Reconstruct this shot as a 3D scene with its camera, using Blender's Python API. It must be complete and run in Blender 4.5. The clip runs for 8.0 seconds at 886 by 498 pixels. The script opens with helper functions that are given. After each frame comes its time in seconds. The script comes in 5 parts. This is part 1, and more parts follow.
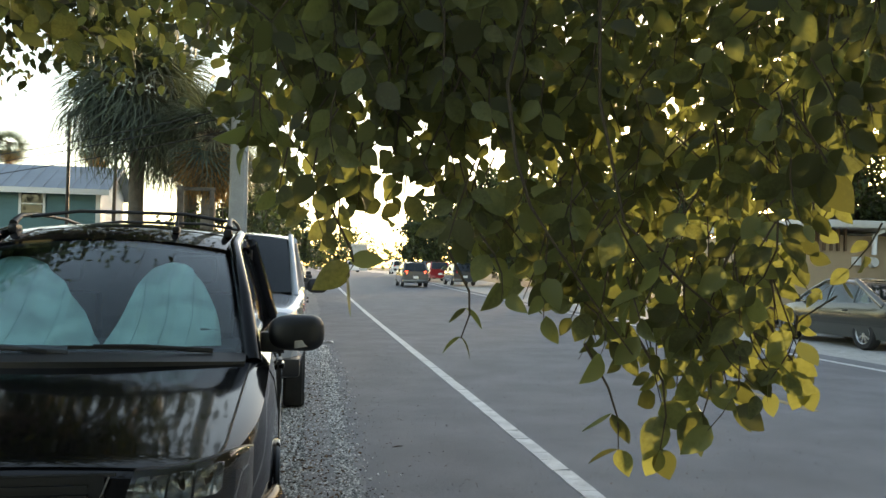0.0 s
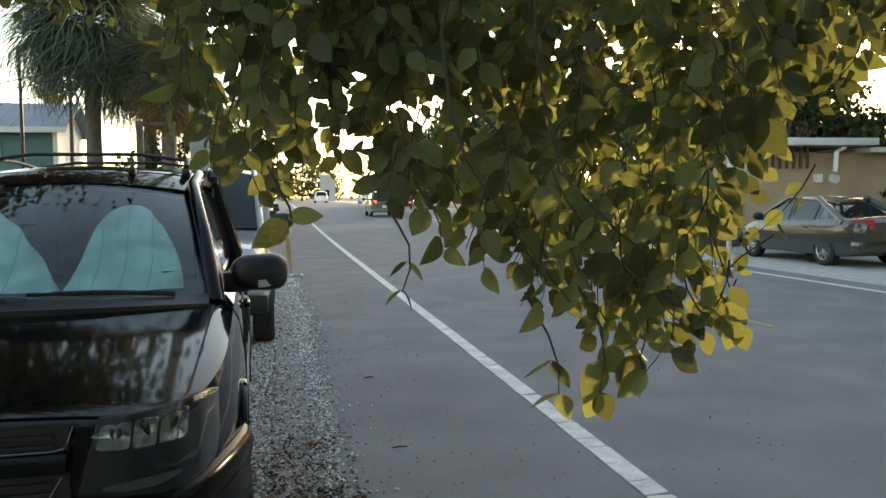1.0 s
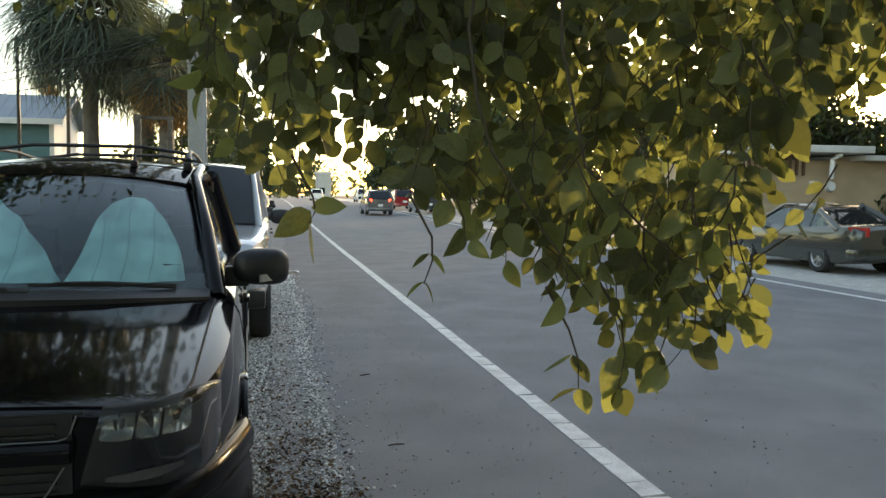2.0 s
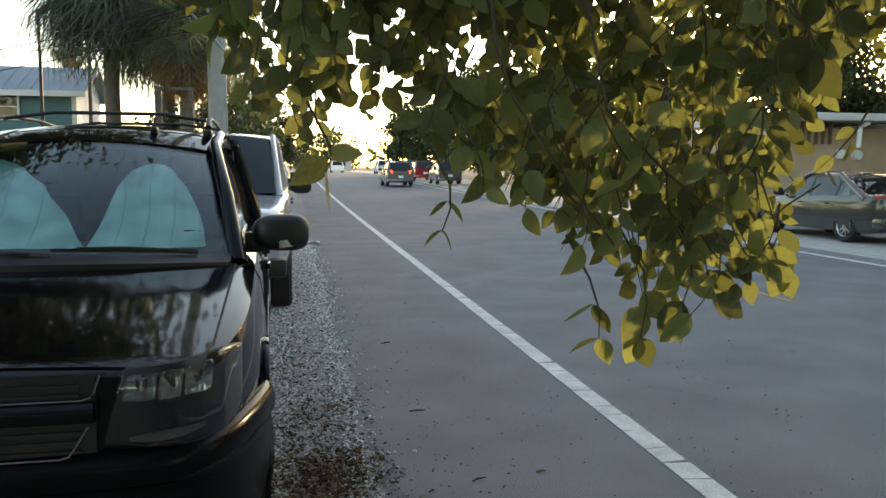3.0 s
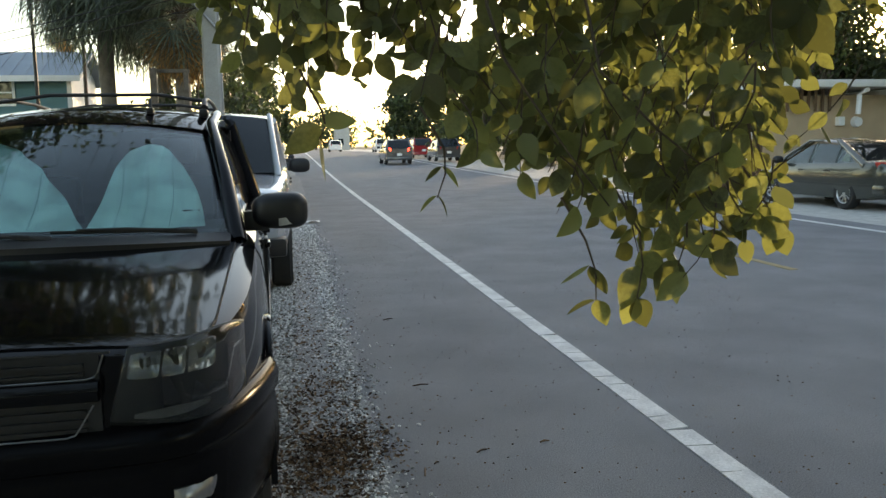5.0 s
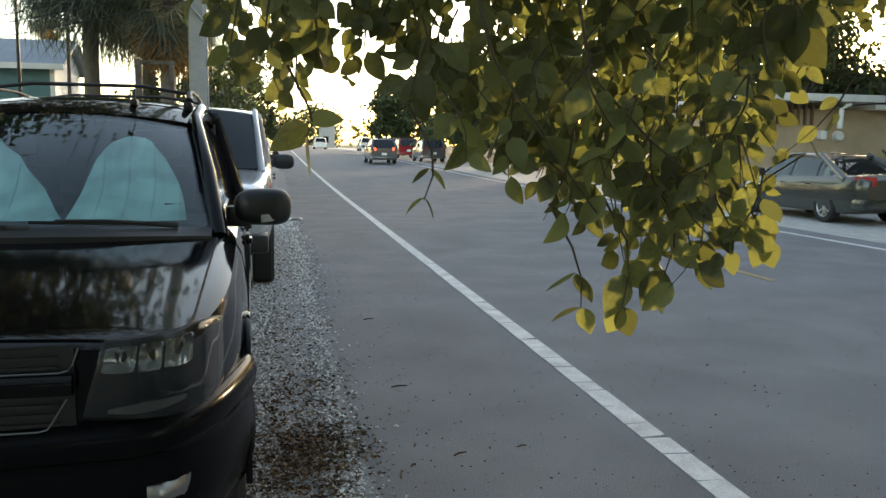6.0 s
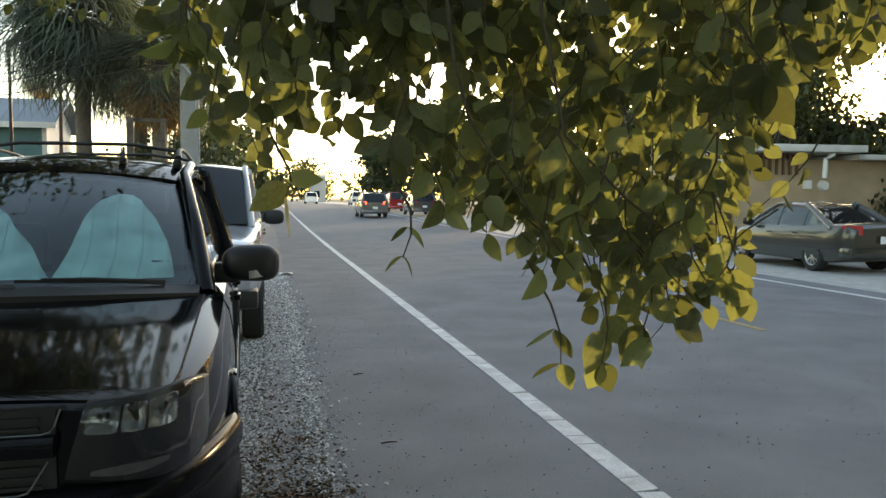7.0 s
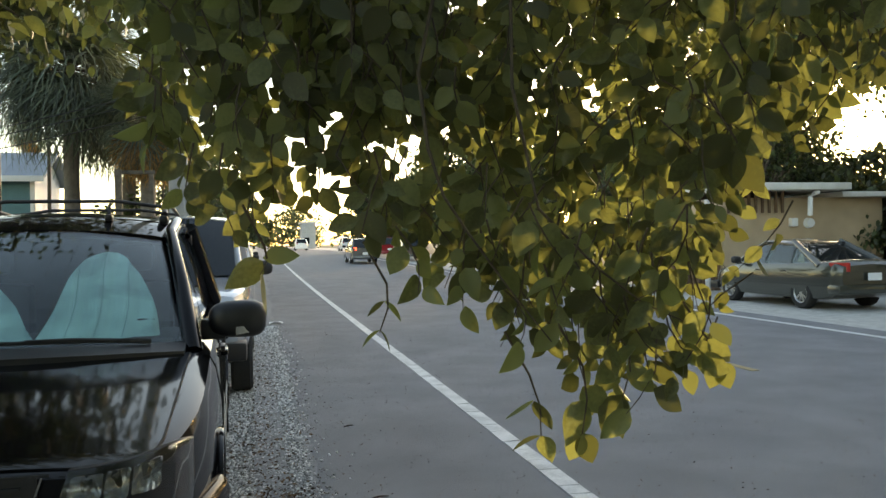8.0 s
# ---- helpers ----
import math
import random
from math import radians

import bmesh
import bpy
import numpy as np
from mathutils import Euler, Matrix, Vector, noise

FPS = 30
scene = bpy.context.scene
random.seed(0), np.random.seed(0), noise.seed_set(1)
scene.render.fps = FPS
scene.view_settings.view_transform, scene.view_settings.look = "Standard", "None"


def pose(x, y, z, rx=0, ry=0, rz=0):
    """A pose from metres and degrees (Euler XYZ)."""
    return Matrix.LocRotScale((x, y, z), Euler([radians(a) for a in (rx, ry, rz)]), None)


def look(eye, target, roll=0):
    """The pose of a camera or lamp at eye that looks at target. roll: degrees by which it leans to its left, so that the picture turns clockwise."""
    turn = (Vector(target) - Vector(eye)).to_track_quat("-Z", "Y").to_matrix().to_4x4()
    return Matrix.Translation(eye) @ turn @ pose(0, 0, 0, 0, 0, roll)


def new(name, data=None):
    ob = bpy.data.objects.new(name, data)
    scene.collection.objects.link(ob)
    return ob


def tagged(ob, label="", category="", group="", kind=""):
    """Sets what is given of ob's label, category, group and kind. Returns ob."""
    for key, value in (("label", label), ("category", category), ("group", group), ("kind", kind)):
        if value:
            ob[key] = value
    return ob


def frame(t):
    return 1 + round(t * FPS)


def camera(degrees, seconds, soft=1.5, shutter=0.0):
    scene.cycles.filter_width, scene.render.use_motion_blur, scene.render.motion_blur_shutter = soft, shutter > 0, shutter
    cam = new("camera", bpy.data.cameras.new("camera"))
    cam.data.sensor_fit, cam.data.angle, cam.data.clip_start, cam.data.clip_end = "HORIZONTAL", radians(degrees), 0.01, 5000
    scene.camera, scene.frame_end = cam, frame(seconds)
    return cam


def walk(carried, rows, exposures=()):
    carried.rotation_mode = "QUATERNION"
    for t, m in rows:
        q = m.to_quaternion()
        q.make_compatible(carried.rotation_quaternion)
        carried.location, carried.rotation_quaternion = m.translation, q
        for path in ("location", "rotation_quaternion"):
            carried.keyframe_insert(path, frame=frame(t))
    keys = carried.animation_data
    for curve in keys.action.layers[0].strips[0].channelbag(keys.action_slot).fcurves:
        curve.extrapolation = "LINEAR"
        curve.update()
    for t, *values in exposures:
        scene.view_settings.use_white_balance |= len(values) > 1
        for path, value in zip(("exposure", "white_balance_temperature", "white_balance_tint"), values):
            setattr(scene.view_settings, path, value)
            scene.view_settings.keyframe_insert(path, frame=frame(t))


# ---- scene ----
cam = camera(57.2, 8.0)
PATH = [
    (0, (0.043, -0.188, 1.497), (0.371, 1.784, 1.545), 1.1),
    (0.5, (0.073, -0.208, 1.535), (0.434, 1.759, 1.483), -0.6),
    (1, (0.082, -0.195, 1.531), (0.483, 1.76, 1.401), -0.6),
    (2.3, (0.04, -0.185, 1.515), (0.441, 1.77, 1.384), 1.0),
    (2.5, (0.043, -0.169, 1.509), (0.427, 1.787, 1.353), 1.1),
    (3, (0.052, -0.175, 1.489), (0.416, 1.781, 1.29), 0.3),
    (3.5, (0.059, -0.191, 1.481), (0.435, 1.76, 1.255), -0.9),
    (4, (0.056, -0.187, 1.481), (0.423, 1.763, 1.234), -1.6),
    (4.5, (0.059, -0.183, 1.478), (0.403, 1.773, 1.242), -1.6),
    (5.8, (0.051, -0.181, 1.471), (0.459, 1.755, 1.18), 0.5),
    (6, (0.055, -0.168, 1.475), (0.459, 1.774, 1.223), 0.8),
    (6.5, (0.059, -0.174, 1.481), (0.469, 1.775, 1.298), 0.7),
    (7, (0.07, -0.176, 1.482), (0.496, 1.775, 1.359), 0.2),
    (7.5, (0.079, -0.178, 1.514), (0.512, 1.774, 1.474), -0.6),
    (8, (0.088, -0.181, 1.52), (0.538, 1.768, 1.504), -1.0),
]
walk(cam, [(t, look(eye, target, roll)) for t, eye, target, roll in PATH], [(0, 2.44, 8700, 14), (1, 2.46, 8700, 14), (4.5, 2.36, 8300, 14), (6, 2.42, 8400, 14), (8, 2.46, 8800, 14)])

# ---- light ----
SUN = Vector((0.627, 0.769, 0.125)).normalized()
world = bpy.data.worlds.new("world")
scene.world = world
world.use_nodes = True
wn = world.node_tree.nodes
sky = wn.new("ShaderNodeTexSky")
sky.sky_type, sky.sun_disc = "NISHITA", False
sky.sun_elevation, sky.sun_rotation = math.asin(SUN.z), math.atan2(SUN.x, SUN.y)
sky.air_density, sky.dust_density, sky.ozone_density = 0.9, 0.7, 1.2
wn["Background"].inputs["Strength"].default_value = 0.15
world.node_tree.links.new(sky.outputs[0], wn["Background"].inputs["Color"])
sun_data = bpy.data.lights.new("sun", "SUN")
sun_data.energy, sun_data.angle, sun_data.color = 1.25, radians(2.0), (1.0, 0.84, 0.62)
new("sun_light", sun_data).matrix_world = look(Matrix.Rotation(radians(-2.5), 3, "Z") @ SUN * 50, (0, 0, 0))


# ---- materials ----
def material(name, color, rough=0.6, metal=0.0, spread=0.25, scale=8.0, bump=0.0, fine=60.0, coat=0.0, second=None, island=0.0, spec=0.5, grain=0.45):
    """A surface with stains at a coarse scale and grain at a fine one."""
    m = bpy.data.materials.new(name)
    m.use_nodes = True
    t = m.node_tree
    n, l = t.nodes, t.links
    b = n["Principled BSDF"]
    b.inputs["Roughness"].default_value, b.inputs["Metallic"].default_value = rough, metal
    b.inputs["Coat Weight"].default_value, b.inputs["Coat Roughness"].default_value = coat, 0.03
    b.inputs["Specular IOR Level"].default_value = spec
    co = n.new("ShaderNodeTexCoord")
    big, small = n.new("ShaderNodeTexNoise"), n.new("ShaderNodeTexNoise")
    big.inputs["Scale"].default_value, small.inputs["Scale"].default_value = scale, fine
    big.inputs["Detail"].default_value, small.inputs["Detail"].default_value = 4, 3
    for k in (big, small):
        l.new(co.outputs["Object"], k.inputs["Vector"])
    ramp = n.new("ShaderNodeValToRGB")
    lo = [c * (1 - spread) for c in color]
    hi = second if second else [min(1, c * (1 + spread)) for c in color]
    ramp.color_ramp.elements[0].color, ramp.color_ramp.elements[1].color = (*lo, 1), (*hi, 1)
    ramp.color_ramp.elements[0].position, ramp.color_ramp.elements[1].position = 0.3, 0.7
    add = n.new("ShaderNodeMath")
    add.operation = "MULTIPLY_ADD"
    add.inputs[1].default_value = grain
    l.new(small.outputs["Fac"], add.inputs[0])
    half = n.new("ShaderNodeMath")
    half.operation = "MULTIPLY"
    half.inputs[1].default_value = 1 - grain
    l.new(big.outputs["Fac"], half.inputs[0])
    l.new(half.outputs[0], add.inputs[2])
    last = add.outputs[0]
    if island:
        geo, info = n.new("ShaderNodeNewGeometry"), n.new("ShaderNodeObjectInfo")
        both = n.new("ShaderNodeMath")
        both.operation = "ADD"
        l.new(geo.outputs["Random Per Island"], both.inputs[0])
        l.new(info.outputs["Random"], both.inputs[1])
        frac = n.new("ShaderNodeMath")
        frac.operation = "FRACT"
        l.new(both.outputs[0], frac.inputs[0])
        vary = n.new("ShaderNodeMath")
        vary.operation = "MULTIPLY_ADD"
        vary.inputs[1].default_value = island
        l.new(frac.outputs[0], vary.inputs[0])
        off = n.new("ShaderNodeMath")
        off.operation = "SUBTRACT"
        off.inputs[1].default_value = island / 2
        l.new(last, off.inputs[0])
        l.new(off.outputs[0], vary.inputs[2])
        last = vary.outputs[0]
    l.new(last, ramp.inputs["Fac"])
    l.new(ramp.outputs["Color"], b.inputs["Base Color"])
    if bump:
        bp = n.new("ShaderNodeBump")
        bp.inputs["Strength"].default_value, bp.inputs["Distance"].default_value = 0.6, bump
        l.new(small.outputs["Fac"], bp.inputs["Height"])
        l.new(bp.outputs["Normal"], b.inputs["Normal"])
    return m


def lit(name, color, strength):
    m = bpy.data.materials.new(name)
    m.use_nodes = True
    b = m.node_tree.nodes["Principled BSDF"]
    b.inputs["Base Color"].default_value = (*color, 1)
    b.inputs["Emission Color"].default_value = (*color, 1)
    b.inputs["Emission Strength"].default_value = strength
    return m


def leafy(name, front, through_color, share=0.45, rough=0.45):
    """A thin leaf: a waxy face, and light that comes through it."""
    m = material(name, front, rough, 0, 0.35, 30, 0, 160, island=0.9, second=[c * 1.9 for c in front])
    t = m.node_tree
    n, l = t.nodes, t.links
    tr, mix = n.new("ShaderNodeBsdfTranslucent"), n.new("ShaderNodeMixShader")
    tint = n.new("ShaderNodeValToRGB")
    tint.color_ramp.elements[0].color = (*[c * 0.55 for c in through_color], 1)
    tint.color_ramp.elements[1].color = (*[c * 1.2 for c in through_color], 1)
    tint.color_ramp.elements[0].position, tint.color_ramp.elements[1].position = 0.25, 0.75
    l.new(n["Color Ramp"].inputs["Fac"].links[0].from_socket, tint.inputs["Fac"])
    l.new(tint.outputs["Color"], tr.inputs["Color"])
    mix.inputs["Fac"].default_value = share
    l.new(n["Principled BSDF"].outputs[0], mix.inputs[1])
    l.new(tr.outputs[0], mix.inputs[2])
    l.new(mix.outputs[0], n["Material Output"].inputs["Surface"])
    return m


def glassy(name, tint, clear=0.85):
    """A pane: mostly clear, with the gloss of glass."""
    m = bpy.data.materials.new(name)
    m.use_nodes = True
    n, l = m.node_tree.nodes, m.node_tree.links
    tr, gl, mix, fr = n.new("ShaderNodeBsdfTransparent"), n.new("ShaderNodeBsdfGlossy"), n.new("ShaderNodeMixShader"), n.new("ShaderNodeLayerWeight")
    tr.inputs["Color"].default_value = (*[c * clear for c in tint], 1)
    gl.inputs["Roughness"].default_value = 0.02
    fr.inputs["Blend"].default_value = 0.5
    pw, ad = n.new("ShaderNodeMath"), n.new("ShaderNodeMath")
    pw.operation, ad.operation = "POWER", "MULTIPLY_ADD"
    pw.inputs[1].default_value, ad.inputs[1].default_value, ad.inputs[2].default_value = 4.0, 0.9, 0.045
    l.new(fr.outputs["Facing"], pw.inputs[0])
    l.new(pw.outputs[0], ad.inputs[0])
    l.new(ad.outputs[0], mix.inputs["Fac"])
    l.new(tr.outputs[0], mix.inputs[1])
    l.new(gl.outputs[0], mix.inputs[2])
    l.new(mix.outputs[0], n["Material Output"].inputs["Surface"])
    return m


M = {
    "asphalt": material("asphalt", (0.17, 0.172, 0.182), 0.88, 0, 0.42, 1.2, 0.006, 150, second=(0.29, 0.29, 0.302), spec=0.25, grain=0.72),
    "dust": material("sandy asphalt edge", (0.22, 0.219, 0.22), 0.95, 0, 0.4, 5, 0.006, 110, second=(0.34, 0.338, 0.335), grain=0.65),
    "pale_gravel": material("pale sandy gravel", (0.40, 0.39, 0.36), 0.95, 0, 0.4, 5, 0.012, 60, second=(0.66, 0.64, 0.60), grain=0.6),
    "gravel_bed": material("gravel bed", (0.24, 0.23, 0.21), 0.95, 0, 0.5, 6, 0.012, 70, second=(0.48, 0.47, 0.44), grain=0.7),
    "stone": material("limestone pebbles", (0.50, 0.49, 0.46), 0.9, 0, 0.55, 20, 0.002, 200, island=0.9, second=(0.82, 0.80, 0.77)),
    "earth": material("sandy ground", (0.16, 0.14, 0.10), 0.95, 0, 0.4, 0.6, 0.02, 30),
    "line": material("worn white road paint", (0.55, 0.55, 0.55), 0.7, 0, 0.3, 5, 0.002, 90, second=(0.80, 0.80, 0.79)),
    "yellow": material("worn yellow road paint", (0.33, 0.25, 0.12), 0.8, 0, 0.45, 12, 0.002, 90),
    "litter": material("dry brown leaf litter", (0.09, 0.045, 0.022), 0.9, 0, 0.5, 30, 0, 160, island=0.9, second=(0.22, 0.13, 0.07)),
    "black_paint": material("black car paint", (0.004, 0.004, 0.005), 0.07, 0, 0.2, 3, 0, 60, coat=0.2, spec=0.1),
    "dull_black": material("dulled black bumper paint", (0.005, 0.005, 0.006), 0.18, 0, 0.2, 6, 0, 60, coat=0.04, spec=0.05),
    "silver_paint": material("silver car paint", (0.50, 0.52, 0.54), 0.25, 0.35, 0.08, 2, 0, 60, coat=1.0),
    "white_paint": material("white car paint", (0.72, 0.72, 0.72), 0.25, 0, 0.05, 2, 0, 60, coat=1.0),
    "red_paint": material("red car paint", (0.30, 0.015, 0.02), 0.25, 0, 0.1, 2, 0, 60, coat=1.0),
    "green_paint": material("dark green car paint", (0.040, 0.042, 0.032), 0.25, 0.2, 0.1, 2, 0, 60, coat=1.0),
    "grey_paint": material("grey car paint", (0.07, 0.075, 0.08), 0.25, 0.3, 0.1, 2, 0, 60, coat=1.0),
    "plastic": material("black plastic", (0.012, 0.012, 0.013), 0.45, 0, 0.3, 12, 0.0006, 200),
    "rubber": material("tyre rubber", (0.018, 0.018, 0.018), 0.85, 0, 0.3, 10, 0.001, 80),
    "chrome": material("bright metal", (0.72, 0.72, 0.73), 0.12, 1, 0.1, 6, 0, 60),
    "alloy": material("wheel alloy", (0.55, 0.55, 0.55), 0.3, 0.9, 0.1, 6, 0, 60),
    "dull_metal": material("dull galvanised metal", (0.35, 0.36, 0.37), 0.45, 0.8, 0.2, 6, 0, 60),
    "lamp_black": material("smoked lamp housing", (0.010, 0.010, 0.011), 0.5, 0, 0.3, 12, 0, 200, spec=0.2),
    "smoked_metal": material("smoked bright trim", (0.30, 0.30, 0.30), 0.28, 0.9, 0.2, 8, 0, 60),
    "amber": material("amber lamp plastic", (0.075, 0.035, 0.020), 0.25, 0, 0.1, 6, 0, 60, coat=0.5),
    "brake": lit("lit brake lamp", (1.0, 0.06, 0.03), 1.6),
    "red_lens": material("red lamp plastic", (0.45, 0.02, 0.015), 0.2, 0, 0.1, 6, 0, 60, coat=0.5),
    "cabin": material("dark cabin trim", (0.035, 0.037, 0.04), 0.8, 0, 0.3, 8, 0.001, 90),
    "sunshade": material("pale foil sunshade", (0.36, 0.55, 0.52), 0.5, 0.1, 0.5, 6, 0.002, 240),
    "dark_glass": material("dark car window", (0.012, 0.016, 0.018), 0.03, 0, 0.1, 2, 0, 30),
    "concrete": material("concrete pole", (0.36, 0.36, 0.35), 0.9, 0, 0.2, 3, 0.003, 60),
    "black_metal": material("black painted metal", (0.02, 0.02, 0.021), 0.5, 0, 0.2, 3, 0, 60),
    "teal": material("teal painted siding", (0.09, 0.20, 0.22), 0.75, 0, 0.12, 2, 0.001, 40),
    "white_wood": material("white painted wood", (0.78, 0.78, 0.76), 0.6, 0, 0.06, 4, 0.001, 50),
    "roof_metal": material("grey metal roof", (0.26, 0.30, 0.34), 0.65, 0.1, 0.12, 1.5, 0, 30),
    "pale_roof": material("pale weathered flat roof", (0.62, 0.60, 0.56), 0.7, 0, 0.15, 2, 0.002, 40),
    "tan_wall": material("tan stucco", (0.46, 0.34, 0.22), 0.9, 0, 0.18, 1.5, 0.004, 60),
    "brown_fence": material("brown stained boards", (0.14, 0.085, 0.05), 0.85, 0, 0.3, 3, 0.002, 60, island=0.4),
    "bark": material("grey brown bark", (0.10, 0.08, 0.06), 0.95, 0, 0.4, 9, 0.01, 60, second=(0.2, 0.17, 0.14)),
    "palm_bark": material("palm trunk fibre", (0.16, 0.14, 0.12), 0.95, 0, 0.35, 6, 0.012, 40),
    "twig": material("green brown twig", (0.07, 0.05, 0.028), 0.8, 0, 0.3, 40, 0, 200),
    "leaf": leafy("ovate leaf", (0.096, 0.104, 0.042), (0.265, 0.285, 0.075), 0.50),
    "far_leaf": leafy("tree leaf", (0.034, 0.050, 0.018), (0.10, 0.125, 0.035), 0.35),
    "palm_leaf": leafy("palm blade", (0.075, 0.095, 0.068), (0.16, 0.19, 0.09), 0.32),
    "dead_frond": leafy("dead brown frond", (0.20, 0.11, 0.04), (0.40, 0.22, 0.06), 0.4, 0.8),
    "hedge": leafy("hedge leaf", (0.022, 0.032, 0.012), (0.09, 0.10, 0.02), 0.3),
    "clear": glassy("clear glass", (0.84, 0.96, 0.96), 0.94),
    "lens": glassy("lamp lens", (0.9, 0.92, 0.9), 0.8),
    "sign_red": material("red sign face", (0.5, 0.03, 0.03), 0.5, 0, 0.1, 6),
}


# ---- builders ----
def solid(name, verts, faces, mat, parent=None, label="", smooth=False, angle=40):
    me = bpy.data.meshes.new(name)
    me.from_pydata([tuple(v) for v in verts], [], faces)
    me.materials.append(M[mat])
    me.validate()
    if smooth:
        me.polygons.foreach_set("use_smooth", [True] * len(me.polygons))
        me.set_sharp_from_angle(angle=radians(angle))
    ob = new(name, me)
    if parent is not None:
        ob.parent = parent
    if label:
        ob["label"] = label
    return ob


def part(name, bm, mat, parent, label="", smooth=False, angle=40):
    me = bpy.data.meshes.new(name)
    bm.normal_update()
    bm.to_mesh(me)
    bm.free()
    me.materials.append(M[mat])
    if smooth:
        me.polygons.foreach_set("use_smooth", [True] * len(me.polygons))
        me.set_sharp_from_angle(angle=radians(angle))
    ob = new(name, me)
    if parent is not None:
        ob.parent = parent
    if label:
        ob["label"] = label
    return ob


def box(bm, lo, hi, bevel=0.0):
    lo, hi = Vector(lo), Vector(hi)
    r = bmesh.ops.create_cube(bm, size=1, matrix=Matrix.Translation((lo + hi) / 2) @ Matrix.Diagonal((*(hi - lo), 1)))
    if bevel:
        edges = list({e for v in r["verts"] for e in v.link_edges})
        bmesh.ops.bevel(bm, geom=edges, offset=bevel, segments=2, affect="EDGES", profile=0.6)
    return bm


def boxed(name, lo, hi, mat, parent=None, label="", bevel=0.0):
    return part(name, box(bmesh.new(), lo, hi, bevel), mat, parent, label, bevel > 0)


def tube(points, radii, sides=8):
    """Vertices and faces of a tapered tube along points."""
    points = [Vector(p) for p in points]
    if not isinstance(radii, (list, tuple)):
        radii = [radii] * len(points)
    verts, faces = [], []
    for i, p in enumerate(points):
        d = (points[min(i + 1, len(points) - 1)] - points[max(i - 1, 0)]).normalized()
        a = d.cross(Vector((0.31, 0.17, 0.93)) if abs(d.z) < 0.9 else Vector((1, 0.1, 0))).normalized()
        b = d.cross(a)
        for k in range(sides):
            w = 2 * math.pi * k / sides
            verts.append(p + (a * math.cos(w) + b * math.sin(w)) * radii[i])
    for i in range(len(points) - 1):
        for k in range(sides):
            k2 = (k + 1) % sides
            faces.append((i * sides + k, i * sides + k2, (i + 1) * sides + k2, (i + 1) * sides + k))
    faces.append(tuple(range(sides))[::-1])
    faces.append(tuple((len(points) - 1) * sides + k for k in range(sides)))
    return verts, faces


def tubed(name, points, radii, mat, parent=None, label="", sides=8):
    v, f = tube(points, radii, sides)
    return solid(name, v, f, mat, parent, label, True, 60)


def sheet(fn, nu, nv, thick):
    """A curved panel: fn(s, t) gives its outer face; thick is the way inwards."""
    verts, faces = [], []
    thick = Vector(thick)
    for side in (0, 1):
        for i in range(nu + 1):
            for j in range(nv + 1):
                verts.append(Vector(fn(i / nu, j / nv)) + thick * side)
    n = (nu + 1) * (nv + 1)
    at = lambda i, j, s: s * n + i * (nv + 1) + j
    for i in range(nu):
        for j in range(nv):
            faces.append((at(i, j, 0), at(i + 1, j, 0), at(i + 1, j + 1, 0), at(i, j + 1, 0)))
            faces.append((at(i, j, 1), at(i, j + 1, 1), at(i + 1, j + 1, 1), at(i + 1, j, 1)))
    for i in range(nu):
        faces.append((at(i, 0, 0), at(i, 0, 1), at(i + 1, 0, 1), at(i + 1, 0, 0)))
        faces.append((at(i, nv, 0), at(i + 1, nv, 0), at(i + 1, nv, 1), at(i, nv, 1)))
    for j in range(nv):
        faces.append((at(0, j, 0), at(0, j + 1, 0), at(0, j + 1, 1), at(0, j, 1)))
        faces.append((at(nu, j, 0), at(nu, j, 1), at(nu, j + 1, 1), at(nu, j + 1, 0)))
    return verts, faces


def joined(pieces):
    verts, faces = [], []
    for v, f in pieces:
        o = len(verts)
        verts += list(v)
        faces += [tuple(k + o for k in q) for q in f]
    return verts, faces


def lerp(table, x):
    return float(np.interp(x, [r[0] for r in table], [r[1] for r in table]))


def thing(name, m, label, category, group="", kind=""):
    e = new(name)
    e.empty_display_size = 0.1
    e.matrix_world = m
    return tagged(e, label, category, group, kind)


# ---- ground ----
def rise(y):
    s = min(1, max(0, (y - 18) / 92))
    return 0.75 * s * s * (3 - 2 * s)


YS = [-40, -20, -8, -2, 0, 2, 4, 6, 8, 10, 12, 15, 18, 22, 26, 30, 35, 40, 46, 52, 60, 70, 80, 92, 104, 120, 150, 200, 300, 500, 900, 2500]


def strip(name, x0, x1, dz, mat, y0=-40, y1=2500, parent=None):
    ys = sorted({y0, y1, *[y for y in YS if y0 < y < y1]})
    verts = [(x, y, rise(y) + d) for y in ys for x, d in ((x0, dz), (x1, dz), (x1, dz - 0.15), (x0, dz - 0.15))]
    faces = []
    for i in range(len(ys) - 1):
        for k in range(4):
            a, b = i * 4 + k, i * 4 + (k + 1) % 4
            faces.append((a, a + 4, b + 4, b))
    faces += [(0, 1, 2, 3), tuple(len(ys) * 4 - 1 - k for k in range(4))]
    ob = solid(name, verts, faces, mat, parent)
    return ob


